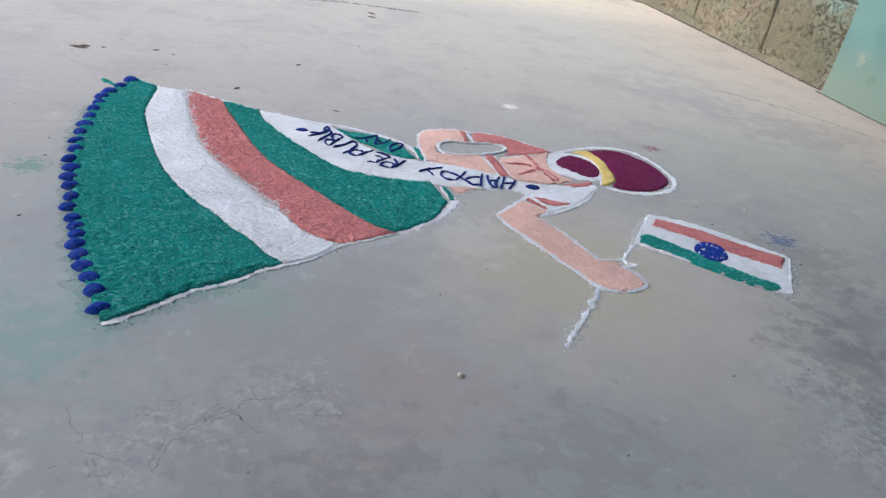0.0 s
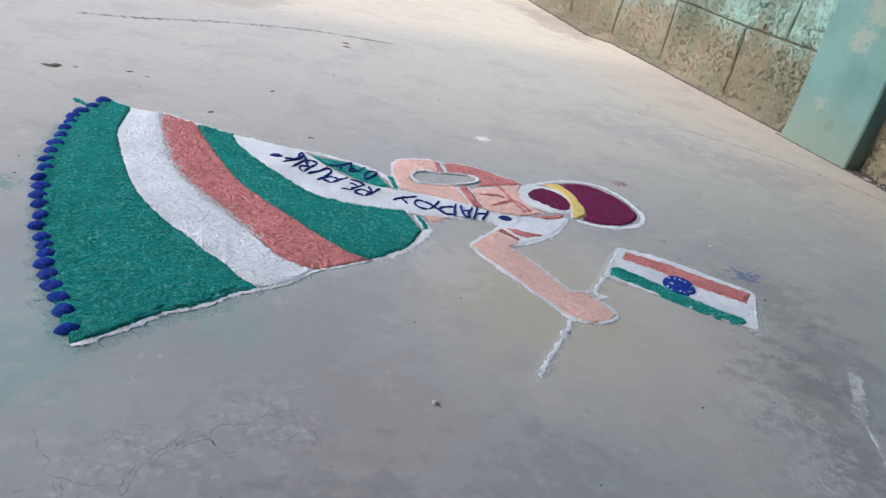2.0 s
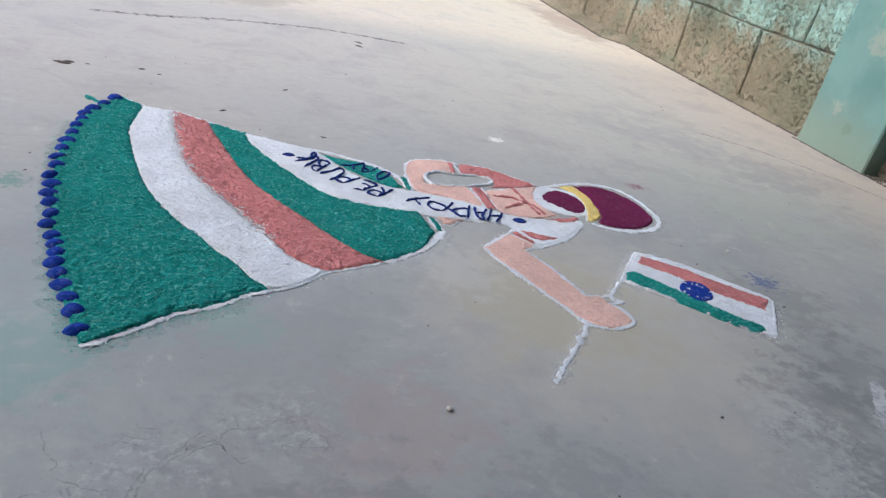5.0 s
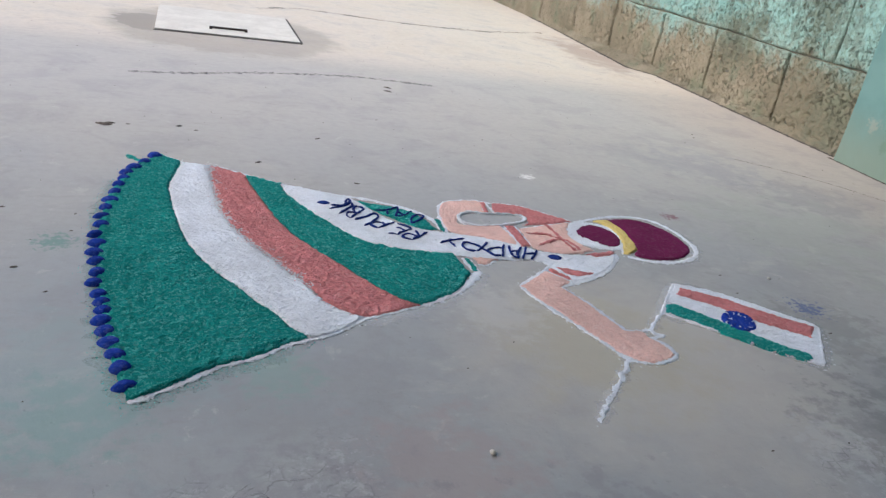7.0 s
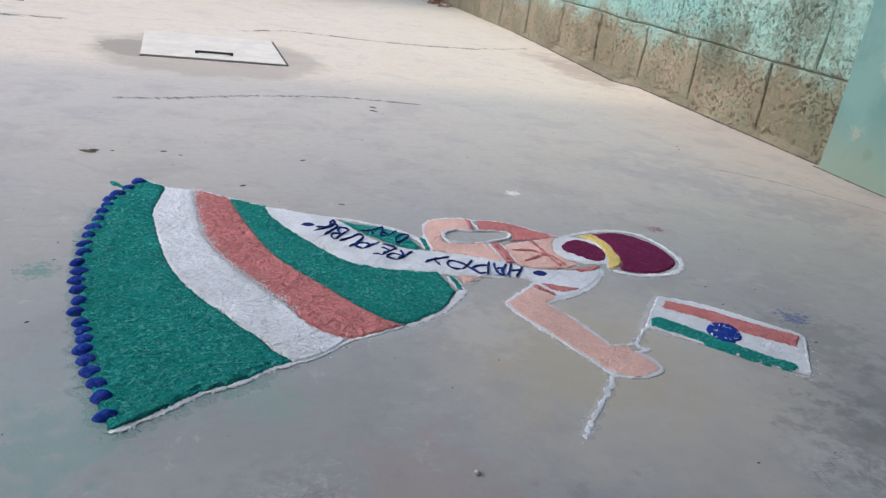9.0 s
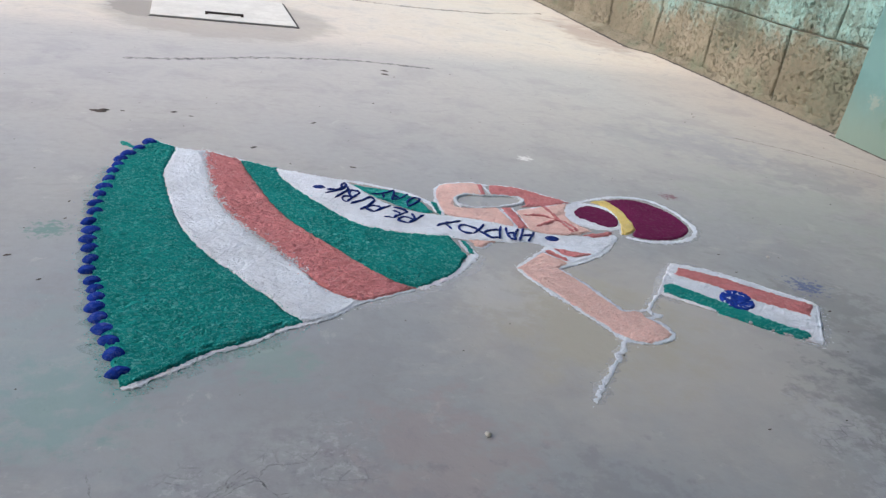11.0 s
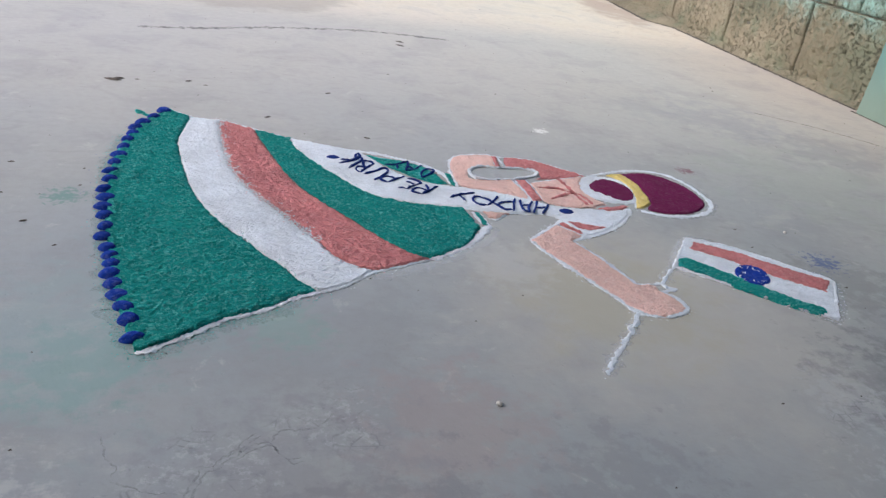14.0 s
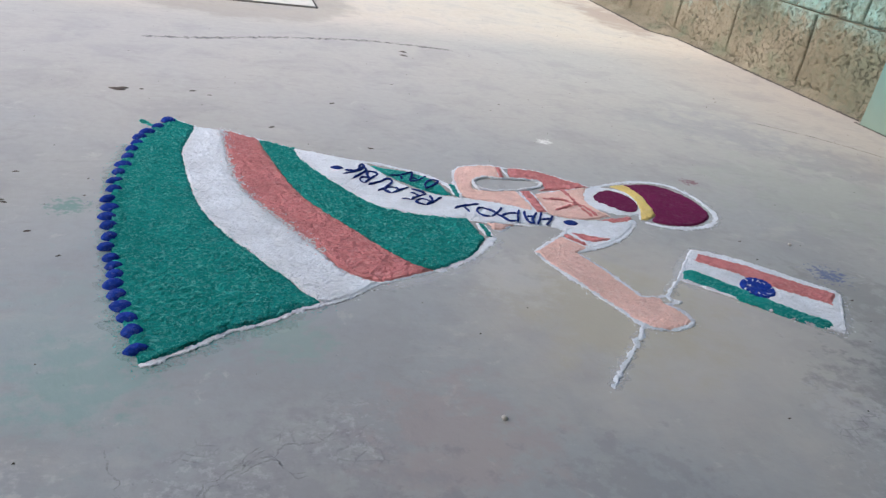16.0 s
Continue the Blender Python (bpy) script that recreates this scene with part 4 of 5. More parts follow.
FGRN = [(14.8, -20.0), (16.9, -19.8), (20.7, -23.7), (25.9, -30.0), (30.3, -34.9), (34.4, -38.4), (33.4, -39.9), (30.4, -39.7), (23.3, -33.7), (17.6, -27.4), (12.9, -23.0)]
WHEEL = (26.9, -26.6)
POLE1 = [(22.4, -11.7), (17.4, -17.1), (13.3, -22.0), (9.4, -25.6), (6.1, -29.3)]
POLE2 = [(-2.5, -37.3), (-7.0, -43.1), (-12.1, -48.7), (-16.4, -54.0)]
BEADS = [(-81.2, 51.0), (-83.1, 46.4), (-85.0, 42.4), (-86.4, 39.0), (-86.6, 35.4), (-87.2, 31.3), (-87.6, 27.0), (-88.0, 22.7), (-88.4, 18.5), (-88.7, 14.3), (-88.4, 10.3), (-88.9, 5.7), (-88.1, 2.1), (-88.2, -1.6), (-87.5, -5.2), (-86.9, -9.2), (-87.0, -12.9), (-85.9, -16.6), (-85.2, -19.3), (-84.7, -21.8), (-84.6, -24.8), (-83.8, -27.8), (-82.9, -30.9), (-81.8, -34.1), (-80.9, -37.5), (-80.0, -41.8)]


def build_dress_drawing():
    d = tagged(new("rangoli_drawing"), "floor drawing in coloured powder, green white coral skirt, lettered sash", "rangoli")
    TOPc, BOTc = list(TOP), list(BOT)
    powder_bed("hem_band", joined(TOPc[:2], HW, [HW[-1], *BOTc[6:3:-1], *BOTc[3::-1]], [BOTc[0], HEM[-1]], HEM[::-1], [HEM[0], TOPc[0]]), GREEN, d, "broad band of grainy emerald green powder", 0.0042, 0.0032, 1, lumps=0.0019, grit=0.0008)
    powder_bed("white_band", joined([HW[0], WR[0]], WR, [WR[-1], BOTc[9], BOTc[8], HW[-1]], HW[::-1]), WHITE, d, "curved band of white powder", 0.0030, 0.0036, 2, grit=0.00022, lumps=0.0010)
    powder_bed("coral_band", joined([WR[0], TOPc[2], RG[0]], RG, [RG[-1], BOTc[10], WR[-1]], WR[::-1]), CORAL, d, "curved band of coral red powder", 0.0036, 0.0034, 3, lumps=0.0020, grit=0.0005)
    powder_bed("upper_green_band", joined([RG[0], TOPc[4], G2[0]], G2[:9], G2[8:], [G2[-1], BOTc[13], BOTc[12], RG[-1]], RG[::-1]), GREEN, d, "curved band of grainy emerald green powder", 0.0042, 0.0032, 4, lumps=0.0019, grit=0.0008)
    powder_bed("sash", joined(SASHU, [SASHU[-1], *SASHR[:4]], [SASHR[3], SASHL[-1]], SASHL[::-1], [SASHL[0], *G2[7:0:-1]], [G2[1], SASHU[0]]), WHITE, d, "long sash of white powder", 0.0026, 0.004, 5, lumps=0.0006, grit=0.00016)
    powder_bed("green_wedge", joined(SLIV[:5], SLIV[4:] + SLIV[:1]), GREEN, d, "narrow wedge of green powder", 0.003, 0.0025, 6)
    for k, s in enumerate((SL2, SL3)):
        powder_bed("green_sliver", closed_corners(s), GREEN, d, "", 0.003, 0.002, 7 + k)
    powder_bed("peach_loop", joined(ARM_O, ARM_I, ARM_L), PEACH, d, "bent peach powder shape", 0.0028, 0.003, 9, lumps=0.0006, grit=0.00022)
    powder_bed("coral_cuff", closed_corners(CUFF), CORAL, d, "", 0.003, 0.002, 10)
    powder_bed("coral_arc", joined(SLEEVE[:4], SLEEVE[3:6], SLEEVE[5:], [SLEEVE[-1], SLEEVE[0]]), CORAL, d, "pointed arc of coral powder", 0.003, 0.0025, 11)
    powder_bed("coral_strap", closed_corners(STRAP), CORAL, d, "", 0.003, 0.0025, 12)
    powder_bed("peach_panel", joined(BACK[:3], BACK[2:6], BACK[5:], [BACK[-1], BACK[0]]), PEACH, d, "peach powder panel with coral strokes", 0.0026, 0.003, 13, lumps=0.0006, grit=0.00022)
    for k, s in enumerate((X1, X2, X3)):
        powder_line("coral_stroke", curve_points(s, 0.003), CORAL, d, "", 0.009, 0.0052, 14 + k, 0.4)
    powder_bed("coral_strip", closed_corners(STRIP), CORAL, d, "", 0.0042, 0.002, 17)
    powder_bed("coral_patch", closed_corners(PATCH), CORAL, d, "", 0.0045, 0.002, 18)
    powder_line("coral_stroke", curve_points(DARK, 0.003), CORAL, d, "", 0.008, 0.0058, 19, 0.4)
    powder_bed("peach_sliver", closed_corners(BODYL), PEACH, d, "", 0.0035, 0.002, 20)
    powder_bed("white_face_ground", curve_points(FACEO + [(20.9, 14.1), (20.6, 19.5)], closed=True), WHITE, d, "ring of white powder round the small oval", 0.0016, 0.003, 25, lumps=0.0004)
    powder_bed("small_maroon_oval", curve_points(MAR1, closed=True), MAROON, d, "small oval of smooth maroon powder", 0.0032, 0.0025, 21, lumps=0.0004, grit=0.00016)
    powder_bed("yellow_arc", joined(YEL[:5], YEL[4:7], YEL[6:], [YEL[-1], YEL[0]]), YELLOW, d, "crescent of pale yellow powder", 0.0034, 0.0025, 22)
    powder_bed("large_maroon_oval", joined(MAR2[:10], MAR2[9:] + MAR2[:1]), MAROON, d, "large oval of smooth maroon powder", 0.0032, 0.003, 23, lumps=0.0004, grit=0.00016)
    powder_bed("peach_bar", joined(FOREARM[:2], FOREARM[1:3], FOREARM[2:4], FOREARM[3:11], FOREARM[10:] + FOREARM[:1]), PEACH, d, "long bent bar of peach powder", 0.0028, 0.003, 24, lumps=0.0007, grit=0.00022)
    # poured white outlines
    for k, (run, w, h) in enumerate((
            (TOP, 0.013, 0.0052), (BOT[:8], 0.0135, 0.0062), (BOT[7:12], 0.007, 0.005), (BOT[11:], 0.017, 0.0055), (ARM_O[1:] , 0.011, 0.0052),
            ([SLEEVE[0], *SLEEVE[1:4]], 0.011, 0.0052), ([ARM_O[5], SLEEVE[0]], 0.010, 0.005), (HEADO, 0.012, 0.0048), (FACEO, 0.011, 0.0052), ([SASHU[-1], *SASHR], 0.012, 0.005),
            (ARM_L[:3], 0.007, 0.0052), ([SLEEVE[-1], CUFF[1]], 0.006, 0.0054), ([CUFF[0], CUFF[3]], 0.006, 0.0054), (SL2[1:3], 0.009, 0.0054), ([SL2[0], SL2[3]], 0.006, 0.0054),
            ([SL3[0], SL3[3]], 0.009, 0.0054), (SL3[1:3], 0.007, 0.0052), ([G2[8], SASHL[1], SASHL[2], SASHL[3]], 0.008, 0.0045), ([BODYL[3], BODYL[2], SASHL[2]], 0.010, 0.0045),
            ([STRAP[1], STRAP[2], STRAP[3]], 0.007, 0.0054), ([STRAP[0], STRAP[4]], 0.006, 0.0054), ([BACK[0], BACK[1], BACK[2]], 0.006, 0.005),
            ([FOREARM[1], FOREARM[2]], 0.009, 0.0058), ([SASHL[-1], FOREARM[1], FOREARM[0]], 0.011, 0.0058), (FOREARM[3:8], 0.013, 0.006), (FOREARM[8:13], 0.013, 0.006), ([*FOREARM[12:], FOREARM[0]], 0.011, 0.0058),
            (THUMB, 0.009, 0.005), (YEL[6:], 0.006, 0.0055), ([RG[0], TOP[3]], 0.01, 0.005))):
        powder_line("white_outline", wobble(curve_points(run, 0.0025), 0.0014, 40 + k), WHITE, d, "", 0.95 * w, 0.26 * h, 40 + k, 0.6, jitter=0.35)
    powder_line("white_outline", curve_points(LOOP, 0.003, True), WHITE, d, "", 0.009, 0.0038, 80, 0.5, closed=True)
    powder_line("green_wisp", wobble(curve_points([(-87.3, 51.5), (-85.4, 48.5), (-82.5, 46.9)], 0.003), 0.003, 4), GREEN, d, "stray wisp of green powder", 0.012, 0.002, 88, 0.7)
    powder_line("dust", wobble(curve_points([(x + 0.6, y - 1.3) for x, y in BOT[:7]], 0.004), 0.004, 5), GREEN_DUST, d, "thin green dust swept past the edge", 0.024, 0.0005, 301, 0.9)
    powder_line("dust", wobble(curve_points([(x - 0.6, y) for x, y in HEM[2:]], 0.004), 0.005, 6), GREEN_DUST, d, "thin green dust swept past the edge", 0.024, 0.0005, 302, 0.9)
    powder_line("dust", wobble(curve_points([(x + 0.8, y - 1.2) for x, y in BOT[9:]], 0.004), 0.004, 7), WHITE_DUST, d, "thin white dust swept past the edge", 0.022, 0.0005, 303, 0.8)
    powder_line("dust", wobble(curve_points(FOREARM[12:], 0.004), 0.003, 8), WHITE_DUST, d, "thin white dust swept past the edge", 0.018, 0.0005, 304, 0.8)
    powder_line("dust", wobble(curve_points(HEADO[4:], 0.004), 0.003, 9), WHITE_DUST, d, "thin white dust swept past the edge", 0.024, 0.0005, 305, 0.6)
    # furrows of green powder pushed up against the white edge, and lumps along the hem
    for k, (i, off) in enumerate(((0, 1.2), (1, 2.3), (3, 1.3), (4, 2.4))):
        run = [(x + 0.3 * off, y + off) for x, y in BOT[i:i + 3]]
        powder_line("green_ridge", wobble(curve_points(run, 0.003), 0.003, 30 + k), GREEN, d, "", 0.010, 0.0042, 310 + k, 0.6, 0.0028)
    # heaped blue dots along the hem
    rnd = random.Random(12)
    for k, (bx, by) in enumerate(BEADS):
        grow = 1.0 + 0.12 * (k < 4) + 0.06 * (k > 23)
        rx, ry, hh = 0.0168 * grow * rnd.uniform(0.85, 1.12), 0.0128 * grow * rnd.uniform(0.85, 1.25), 0.0088 * grow * rnd.uniform(0.85, 1.15)
        bead("blue_dot", bx / 100, by / 100, rx, ry, hh, rnd.uniform(-0.5, 0.5), k, d, "heaped dot of deep blue powder" if k == 0 else "")
    bead("sash_dot", 0.0, 0.001, 0.019, 0.0145, 0.006, 0.0, 90, d, "navy blue powder dot")
    bead("sash_dot", -0.451, 0.256, 0.017, 0.011, 0.006, 0.0, 91, d, "")
    # strewn grains
    edge = np.concatenate([curve_points(HEM), curve_points(BOT[:8]), curve_points(BOT[:6])])
    grains("loose_green_grain", strewn(edge, 2600, 0.011, 1), GREEN, d, "stray grains of green powder", 0.0010)
    grains("loose_white_grain", strewn(np.concatenate([curve_points(BOT[6:]), curve_points(FOREARM), curve_points(HEADO), curve_points(TOP)]), 900, 0.006, 2), WHITE, d, "stray grains of white powder", 0.0014)
    grains("loose_blue_grain", strewn(curve_points(BEADS), 500, 0.012, 3), BLUE, d, "stray grains of blue powder", 0.0009)
    grains("mingled_white_grain", strewn(curve_points(WR[:8]), 3200, 0.0085, 7), WHITE, d, "white grains mingled into the coral edge", 0.0018, 8, 0.0034)
    grains("mingled_coral_grain", strewn(curve_points(WR), 500, 0.006, 9), CORAL, d, "coral grains mingled into the white edge", 0.0014, 9, 0.0034)
    grains("mingled_green_grain", strewn(np.concatenate([curve_points(RG), curve_points(HW), curve_points(G2[:9])]), 500, 0.005, 10), GREEN, d, "green grains strewn over the band edges", 0.0012, 10, 0.0034)
    write_word(d, HAPPY, 100)
    write_word(d, REPUB + LIC, 200)
    write_word(d, DAY, 300)


def bead(name, x, y, rx, ry, h, turn, seed, parent, label):
    """A pinch of powder let fall: a low uneven heap."""
    rings, spokes = 6, 18
    verts, faces = [(x, y, 0.0008 + h)], []
    for r in range(1, rings + 1):
        for s in range(spokes):
            a, q = 2 * math.pi * s / spokes, r / rings
            u = 1 + 0.07 * noise.noise((math.cos(a) * 1.4, math.sin(a) * 1.4, seed * 3.7))
            px, py = rx * q * u * math.cos(a), ry * q * u * math.sin(a)
            z = 0.0008 + h * (1 - q ** 3.2) * (1 + 0.12 * noise.noise((px * 300, py * 300, seed)))
            verts.append((x + px * math.cos(turn) - py * math.sin(turn), y + px * math.sin(turn) + py * math.cos(turn), z))
    for s in range(spokes):
        faces.append((0, 1 + s, 1 + (s + 1) % spokes))
        for r in range(rings - 1):
            a, b = 1 + r * spokes, 1 + (r + 1) * spokes
            faces.append((a + s, b + s, b + (s + 1) % spokes, a + (s + 1) % spokes))
    return mesh_object(name, verts, faces, BLUE if name != "sash_dot" else INK, parent, label, True)


def write_word(parent, letters, seed):
    """Hand-poured capitals: each letter is a few strokes of navy powder along the sash."""
    for k, strokes in enumerate(letters):
        letter = tagged(new("letter"), "")
        letter.parent = parent
        for j, run in enumerate(strokes):
            powder_line("stroke", wobble(curve_points(run, 0.0022), 0.0010, seed + 7 * k + j), INK, letter, "", 0.0050, 0.0034, seed + 11 * k + j, 0.35, 0.0030, jitter=0.2)


# strokes of the hand-poured words, in centimetres on the floor
HAPPY = [
    [[(-4.8, 5.0), (-6.1, 2.1), (-7.8, -1.1)], [(-6.3, 1.5), (-5.2, 1.4), (-3.8, 1.8)], [(-2.9, 3.3), (-4.1, 1.2), (-6.0, -1.4)]],
    [[(-8.6, 5.3), (-9.3, 2.2), (-9.2, 0.0), (-8.4, -0.7)], [(-6.0, 4.6), (-7.9, 1.6), (-8.4, -0.7)], [(-9.3, 2.2), (-8.1, 2.6), (-7.1, 2.2)]],
    [[(-9.4, 6.1), (-10.9, 2.5), (-11.9, -0.3)], [(-11.8, 0.3), (-13.5, 0.3), (-14.3, 1.8), (-15.2, 3.6)], [(-10.2, 4.0), (-12.0, 4.0), (-13.6, 3.3), (-14.5, 2.1)]],
    [[(-13.0, 6.7), (-15.1, 3.9), (-16.8, 2.3)], [(-16.8, 2.3), (-18.2, 2.4), (-19.1, 4.1), (-18.7, 5.8), (-17.5, 6.3), (-16.3, 5.4), (-15.1, 3.9)]],
    [[(-23.7, 5.7), (-22.0, 6.8), (-19.9, 7.6), (-17.6, 8.3)], [(-21.5, 6.8), (-21.1, 5.8), (-20.8, 4.2)]]]
REPUB = [
    [[(-25.0, 11.2), (-27.1, 9.0), (-29.4, 6.9)], [(-29.4, 6.9), (-30.7, 7.7), (-31.0, 8.8), (-29.5, 10.0), (-27.5, 8.7)], [(-27.5, 8.7), (-27.4, 10.7), (-27.5, 11.9)]],
    [[(-28.0, 12.7), (-29.8, 11.4), (-32.0, 9.5)], [(-28.0, 12.7), (-29.3, 14.1), (-30.7, 15.2)], [(-29.8, 11.4), (-30.5, 12.5), (-31.4, 13.1)], [(-32.0, 9.5), (-32.8, 9.8), (-33.8, 10.0)]],
    [[(-31.0, 16.1), (-33.2, 14.4), (-35.4, 12.5)], [(-35.4, 12.5), (-36.6, 13.6), (-36.1, 15.1), (-34.4, 15.5), (-33.3, 14.4)]],
    [[(-39.7, 16.6), (-37.4, 18.0), (-35.0, 20.1), (-34.1, 19.2), (-35.1, 17.0), (-36.8, 14.7), (-38.2, 13.4)]],
    [[(-36.4, 22.9), (-38.5, 20.1), (-40.4, 17.4)], [(-40.4, 17.4), (-41.1, 18.9), (-40.3, 20.6), (-38.6, 20.1)], [(-38.6, 20.1), (-39.1, 22.3), (-38.1, 24.0), (-36.4, 22.9)]]]
LIC = [
    [[(-38.6, 24.6), (-40.6, 22.1), (-42.6, 19.7)], [(-38.6, 24.6), (-39.0, 25.9), (-39.3, 27.2)]],
    [[(-39.4, 25.2), (-41.6, 23.6), (-44.3, 22.1)]],
    [[(-39.3, 25.5), (-40.1, 26.4), (-39.3, 28.2), (-38.9, 26.6), (-40.4, 25.1), (-42.0, 24.2), (-43.7, 24.4)]]]
DAY = [
    [[(-23.8, 19.2), (-25.6, 17.2), (-27.4, 15.5)], [(-27.4, 15.5), (-26.8, 18.3), (-25.2, 20.4), (-23.8, 20.2), (-23.8, 19.2)]],
    [[(-28.4, 24.6), (-29.2, 21.9), (-30.2, 19.3)], [(-30.2, 19.3), (-28.3, 19.8), (-25.7, 22.6)], [(-29.2, 21.9), (-28.8, 21.0), (-28.1, 20.4)]],
    [[(-34.1, 22.4), (-32.5, 22.3), (-30.6, 23.1), (-28.3, 25.0)], [(-31.4, 23.0), (-31.6, 21.4), (-31.8, 20.1)]]]


def build_flag_drawing():
    f = tagged(new("flag_drawing"), "tricolour flag with blue wheel drawn in coloured powder on the floor", "rangoli")
    powder_bed("white_ground", joined(FLAG[:4], FLAG[3:5], FLAG[4:], [FLAG[-1], FLAG[0]]), WHITE, f, "", 0.0024, 0.003, 30, lumps=0.0008)
    powder_bed("coral_stripe", joined(FRED[:4], FRED[3:5], FRED[4:], [FRED[-1], FRED[0]]), CORAL, f, "stripe of coral red powder", 0.0046, 0.0025, 31)
    powder_bed("green_stripe", joined(FGRN[:6], FGRN[5:7], FGRN[6:], [FGRN[-1], FGRN[0]]), GREEN, f, "stripe of green powder", 0.0046, 0.0025, 32)
    cx, cy = WHEEL
    ring = [(cx + 3.7 * math.cos(a) + 0.4 * math.sin(a), cy + 3.9 * math.sin(a) + 0.4 * math.cos(a)) for a in np.linspace(0, 2 * math.pi, 14, endpoint=False)]
    powder_bed("wheel", curve_points(ring, closed=True), BLUE, f, "blue powder wheel with white flecks", 0.0058, 0.0025, 33)
    rnd = random.Random(3)
    for k in range(17):
        a, r = 2 * math.pi * k / 17 * 2, rnd.uniform(0.7, 3.0)
        b = a + rnd.uniform(-0.9, 0.9)
        p = (cx + r * math.cos(a), cy + r * math.sin(a))
        powder_line("spoke", curve_points([p, (p[0] + 0.7 * math.cos(b), p[1] + 0.7 * math.sin(b)), (p[0] + 0.9 * math.cos(b + 0.6), p[1] + 0.9 * math.sin(b + 0.6))], 0.002), WHITE, f, "", 0.0026, 0.0022, 60 + k, 0.3, 0.0052)
    for k, run in enumerate((FLAG[:4], FLAG[3:5], FLAG[4:], [FLAG[-1], FLAG[0]])):
        powder_line("white_border", curve_points(run, 0.003), WHITE, f, "", 0.007, 0.003, 70 + k, 0.6, jitter=0.2)
    powder_line("pole", wobble(curve_points(POLE1, 0.003), 0.002, 1), WHITE, f, "ragged white powder line", 0.007, 0.0013, 75, 0.7, jitter=0.2)
    powder_line("pole", wobble(curve_points(POLE2, 0.003), 0.007, 2), WHITE, f, "ragged white powder line", 0.008, 0.0013, 76, 0.55, jitter=0.35)
    powder_line("pole_dust", wobble(curve_points(POLE1 + POLE2, 0.003), 0.004, 3), WHITE_DUST, f, "thin white dust beside the line", 0.022, 0.0005, 77, 0.8)
    powder_line("border_dust", wobble(curve_points(FLAG, 0.004, True), 0.003, 3), WHITE_DUST, f, "thin white dust beside the border", 0.013, 0.0005, 78, 0.8, closed=True)
    grains("loose_white_grain", strewn(np.concatenate([curve_points(POLE1), curve_points(POLE2), curve_points(FLAG)]), 450, 0.005, 5), WHITE, f, "stray grains of white powder", 0.0014)


def build_chalk_marks():
    for run, w in (([(45.6, -54.6), (43.2, -57.4), (40.7, -60.3), (38.4, -62.9), (36.1, -65.5)], 0.024), ([(34.5, -64.6), (35.5, -66.5), (34.0, -69.4), (32.5, -72.4), (29.5, -77.5)], 0.009),
                   ([(12.2, -76.5), (13.3, -76.4), (14.0, -77.1)], 0.005), ([(16.4, -77.1), (15.7, -78.9), (16.8, -80.7)], 0.006)):
        tagged(powder_line("chalk_line", wobble(curve_points(run), 0.002, 3), CHALK, None, "", w, 0.0004, 5, 0.35), "faint scuffed white chalk line on the floor", "chalk line", "chalk marks")


# ---------------------------------------------------------------- small litter on the floor
def flake(name, x, y, length, width, turn, material, label, category, group, seed, rise=0.004):
    """A curled dead leaf scrap or twig bit."""
    verts, faces = [], []
    n = 7
    for i in range(n):
        t = i / (n - 1)
        w = width * math.sin(math.pi * (0.08 + 0.84 * t)) * (1 + 0.3 * noise.noise((t * 4, seed, 1)))
        for s, zz in ((-0.5, 0.0012), (0.0, 0.0012 + rise * math.sin(math.pi * t)), (0.5, 0.0012)):
            px, py = (t - 0.5) * length, s * w + 0.15 * length * math.sin(2.2 * t + seed)
            verts.append((x + px * math.cos(turn) - py * math.sin(turn), y + px * math.sin(turn) + py * math.cos(turn), zz + 0.0008 * noise.noise((t * 9, s, seed))))
    for i in range(n - 1):
        for j in range(2):
            a = 3 * i + j
            faces.append((a, a + 3, a + 4, a + 1))
    m = len(verts)
    verts += [(vx, vy, 0.0004) for vx, vy, _ in verts]
    faces += [tuple(m + q for q in f[::-1]) for f in list(faces)]
    return tagged(mesh_object(name, verts, faces, material, smooth=True), label, category, group)


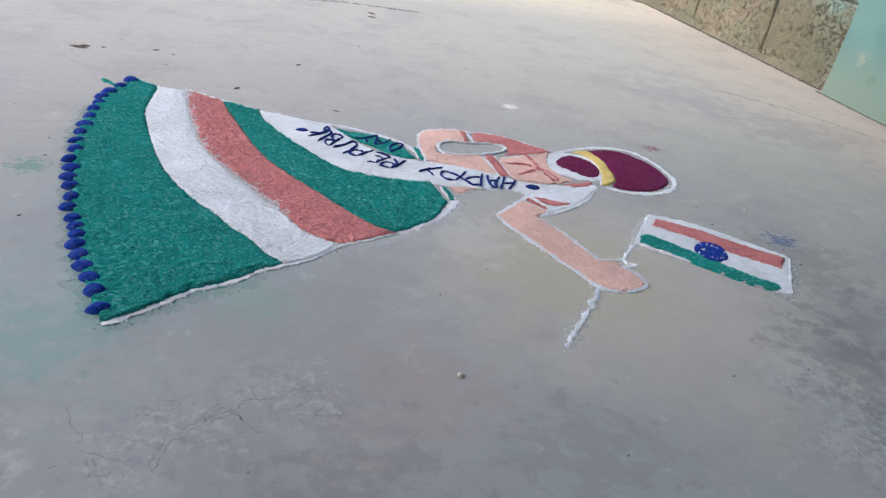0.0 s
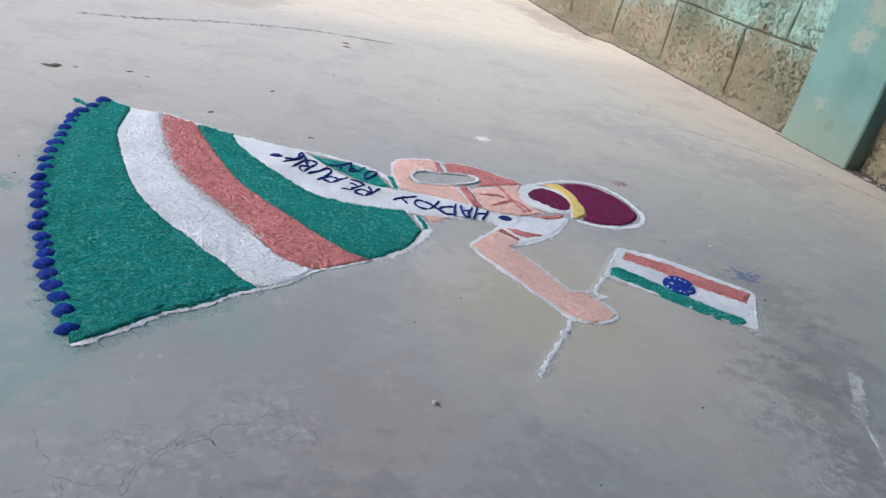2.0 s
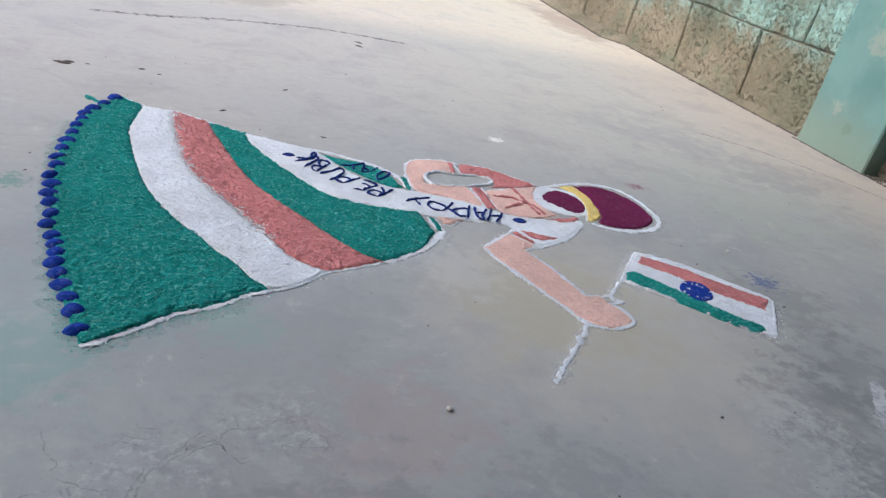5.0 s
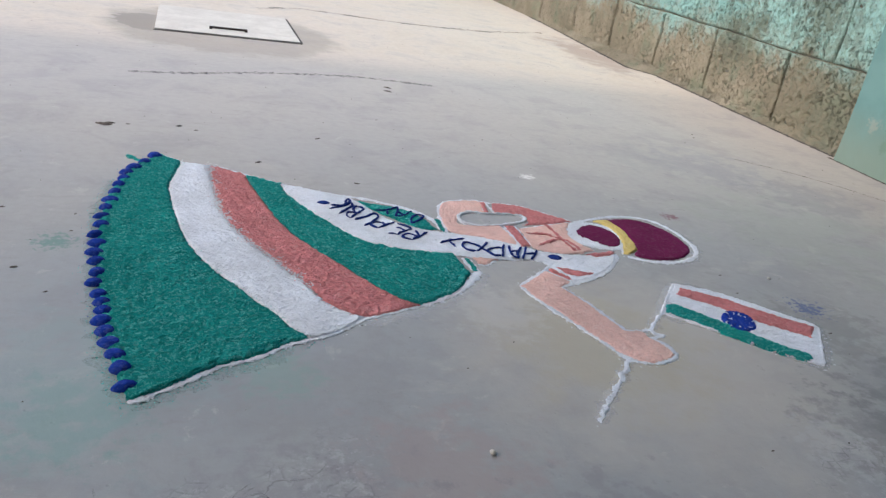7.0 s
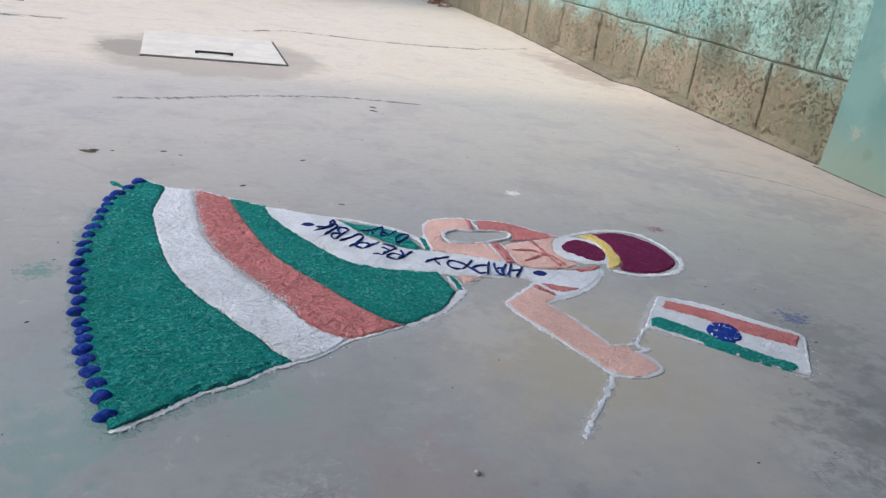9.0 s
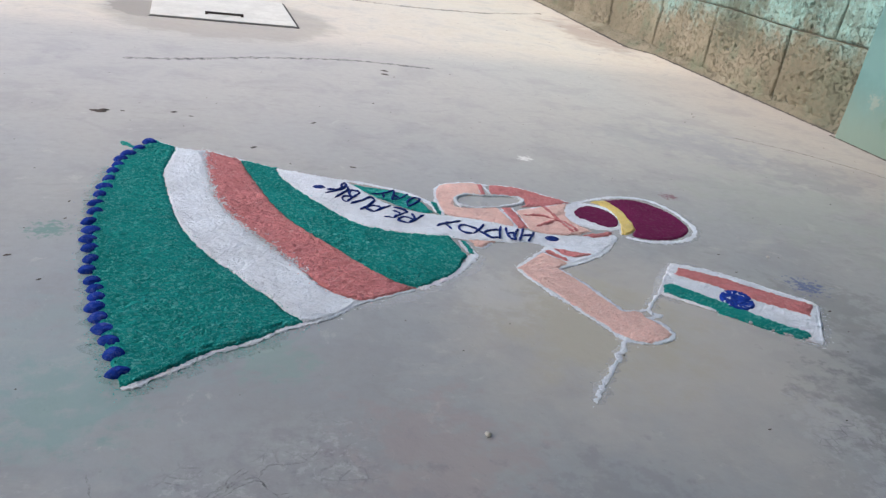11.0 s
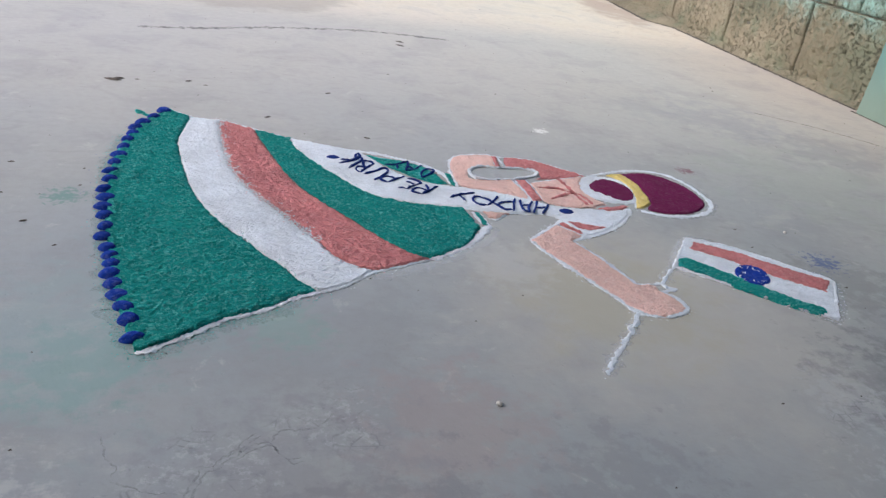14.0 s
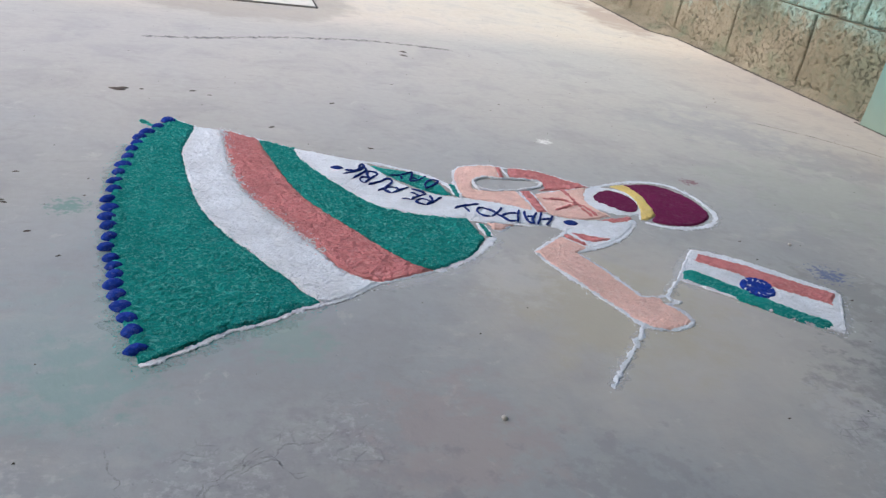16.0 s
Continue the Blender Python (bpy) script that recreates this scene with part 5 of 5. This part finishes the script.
def build_litter():
    scraps = [(105.4, 111.2, 0.018, 0.3), (94.7, 98.9, 0.012, 1), (-5.8, 143.6, 0.05, -0.2), (-94.8, 74.8, 0.07, -0.1), (-89.1, 75.8, 0.02, 0), (-76.6, 77.0, 0.03, 0), (-93.1, 7.3, 0.012, 0.4), (-93.4, 15.2, 0.012, 1.2), (-105.3, 3.6, 0.02, 0), (36.6, -6.6, 0.012, 0.2), (45.2, -30.8, 0.016, 0.1), (-35.2, 39.6, 0.025, -0.6), (-57.6, 51.0, 0.03, 0.3), (-106.2, 17.3, 0.02, 0.2), (11.9, 84.2, 0.012, 0.2), (-18.9, 98.0, 0.015, 0.6), (7.2, -62.1, 0.01, 0.2), (-93.6, -15.7, 0.014, 0.3), (35.3, -14.8, 0.012, 0), (-93.6, 75.2, 0.05, 0.1), (-72.3, 74.0, 0.02, 0.2), (-6.8, 138.0, 0.05, -0.2), (-106.0, 4.8, 0.02, 0.1), (103.5, 107.2, 0.02, 0.1), (-40.3, 73.9, 0.03, 0.3), (-99.5, -7.5, 0.02, 0.2)]
    for k, (x, y, length, turn) in enumerate(scraps):
        flake("leaf_scrap", x / 100, y / 100, 0.6 * length, length * 0.22, turn, TWIG, "tiny dark scrap of dry leaf on the concrete", "leaf scrap", "leaf scraps", k, 0.06 * length)
    for k, (x, y, r) in enumerate([(-34.5, -59.0, 0.0045), (48.4, -8.0, 0.004)]):
        bm = bmesh.new()
        bmesh.ops.create_icosphere(bm, subdivisions=2, radius=r)
        for v in bm.verts:
            v.co *= 1 + 0.3 * noise.noise(v.co * (0.9 / r) + Vector((k, 0, 0)))
            v.co.z = v.co.z * 0.7 + r * 0.62
        bmesh.ops.translate(bm, verts=bm.verts, vec=(x / 100, y / 100, 0))
        tagged(part("pebble", bm, PEBBLE, smooth=True), "small pale pebble on the concrete floor", "pebble", "pebbles")
    rnd = random.Random(21)
    verts, faces = [], []
    for _ in range(260):
        x, y = rnd.uniform(-1.6, 1.5), rnd.uniform(-0.9, 3.2)
        s, n = rnd.uniform(0.0008, 0.0022), len(verts)
        verts += [(x - s, y - s * 0.6, 0.0004), (x + s, y - s * 0.5, 0.0004), (x + s * 0.2, y + s, 0.0004), (x, y, s)]
        faces += [(n, n + 1, n + 3), (n + 1, n + 2, n + 3), (n + 2, n, n + 3)]
    tagged(mesh_object("floor_grit", verts, faces, TWIG), "scattered dark grit on the concrete floor", "grit", kind="stuff")


build_ground()
build_weeds()
build_floor()
build_closing_walls()
build_pillar()
build_wall_foot()
build_cracks()
build_covers()
build_gate()
build_dress_drawing()
build_flag_drawing()
build_chalk_marks()
build_litter()
build_wall_east()
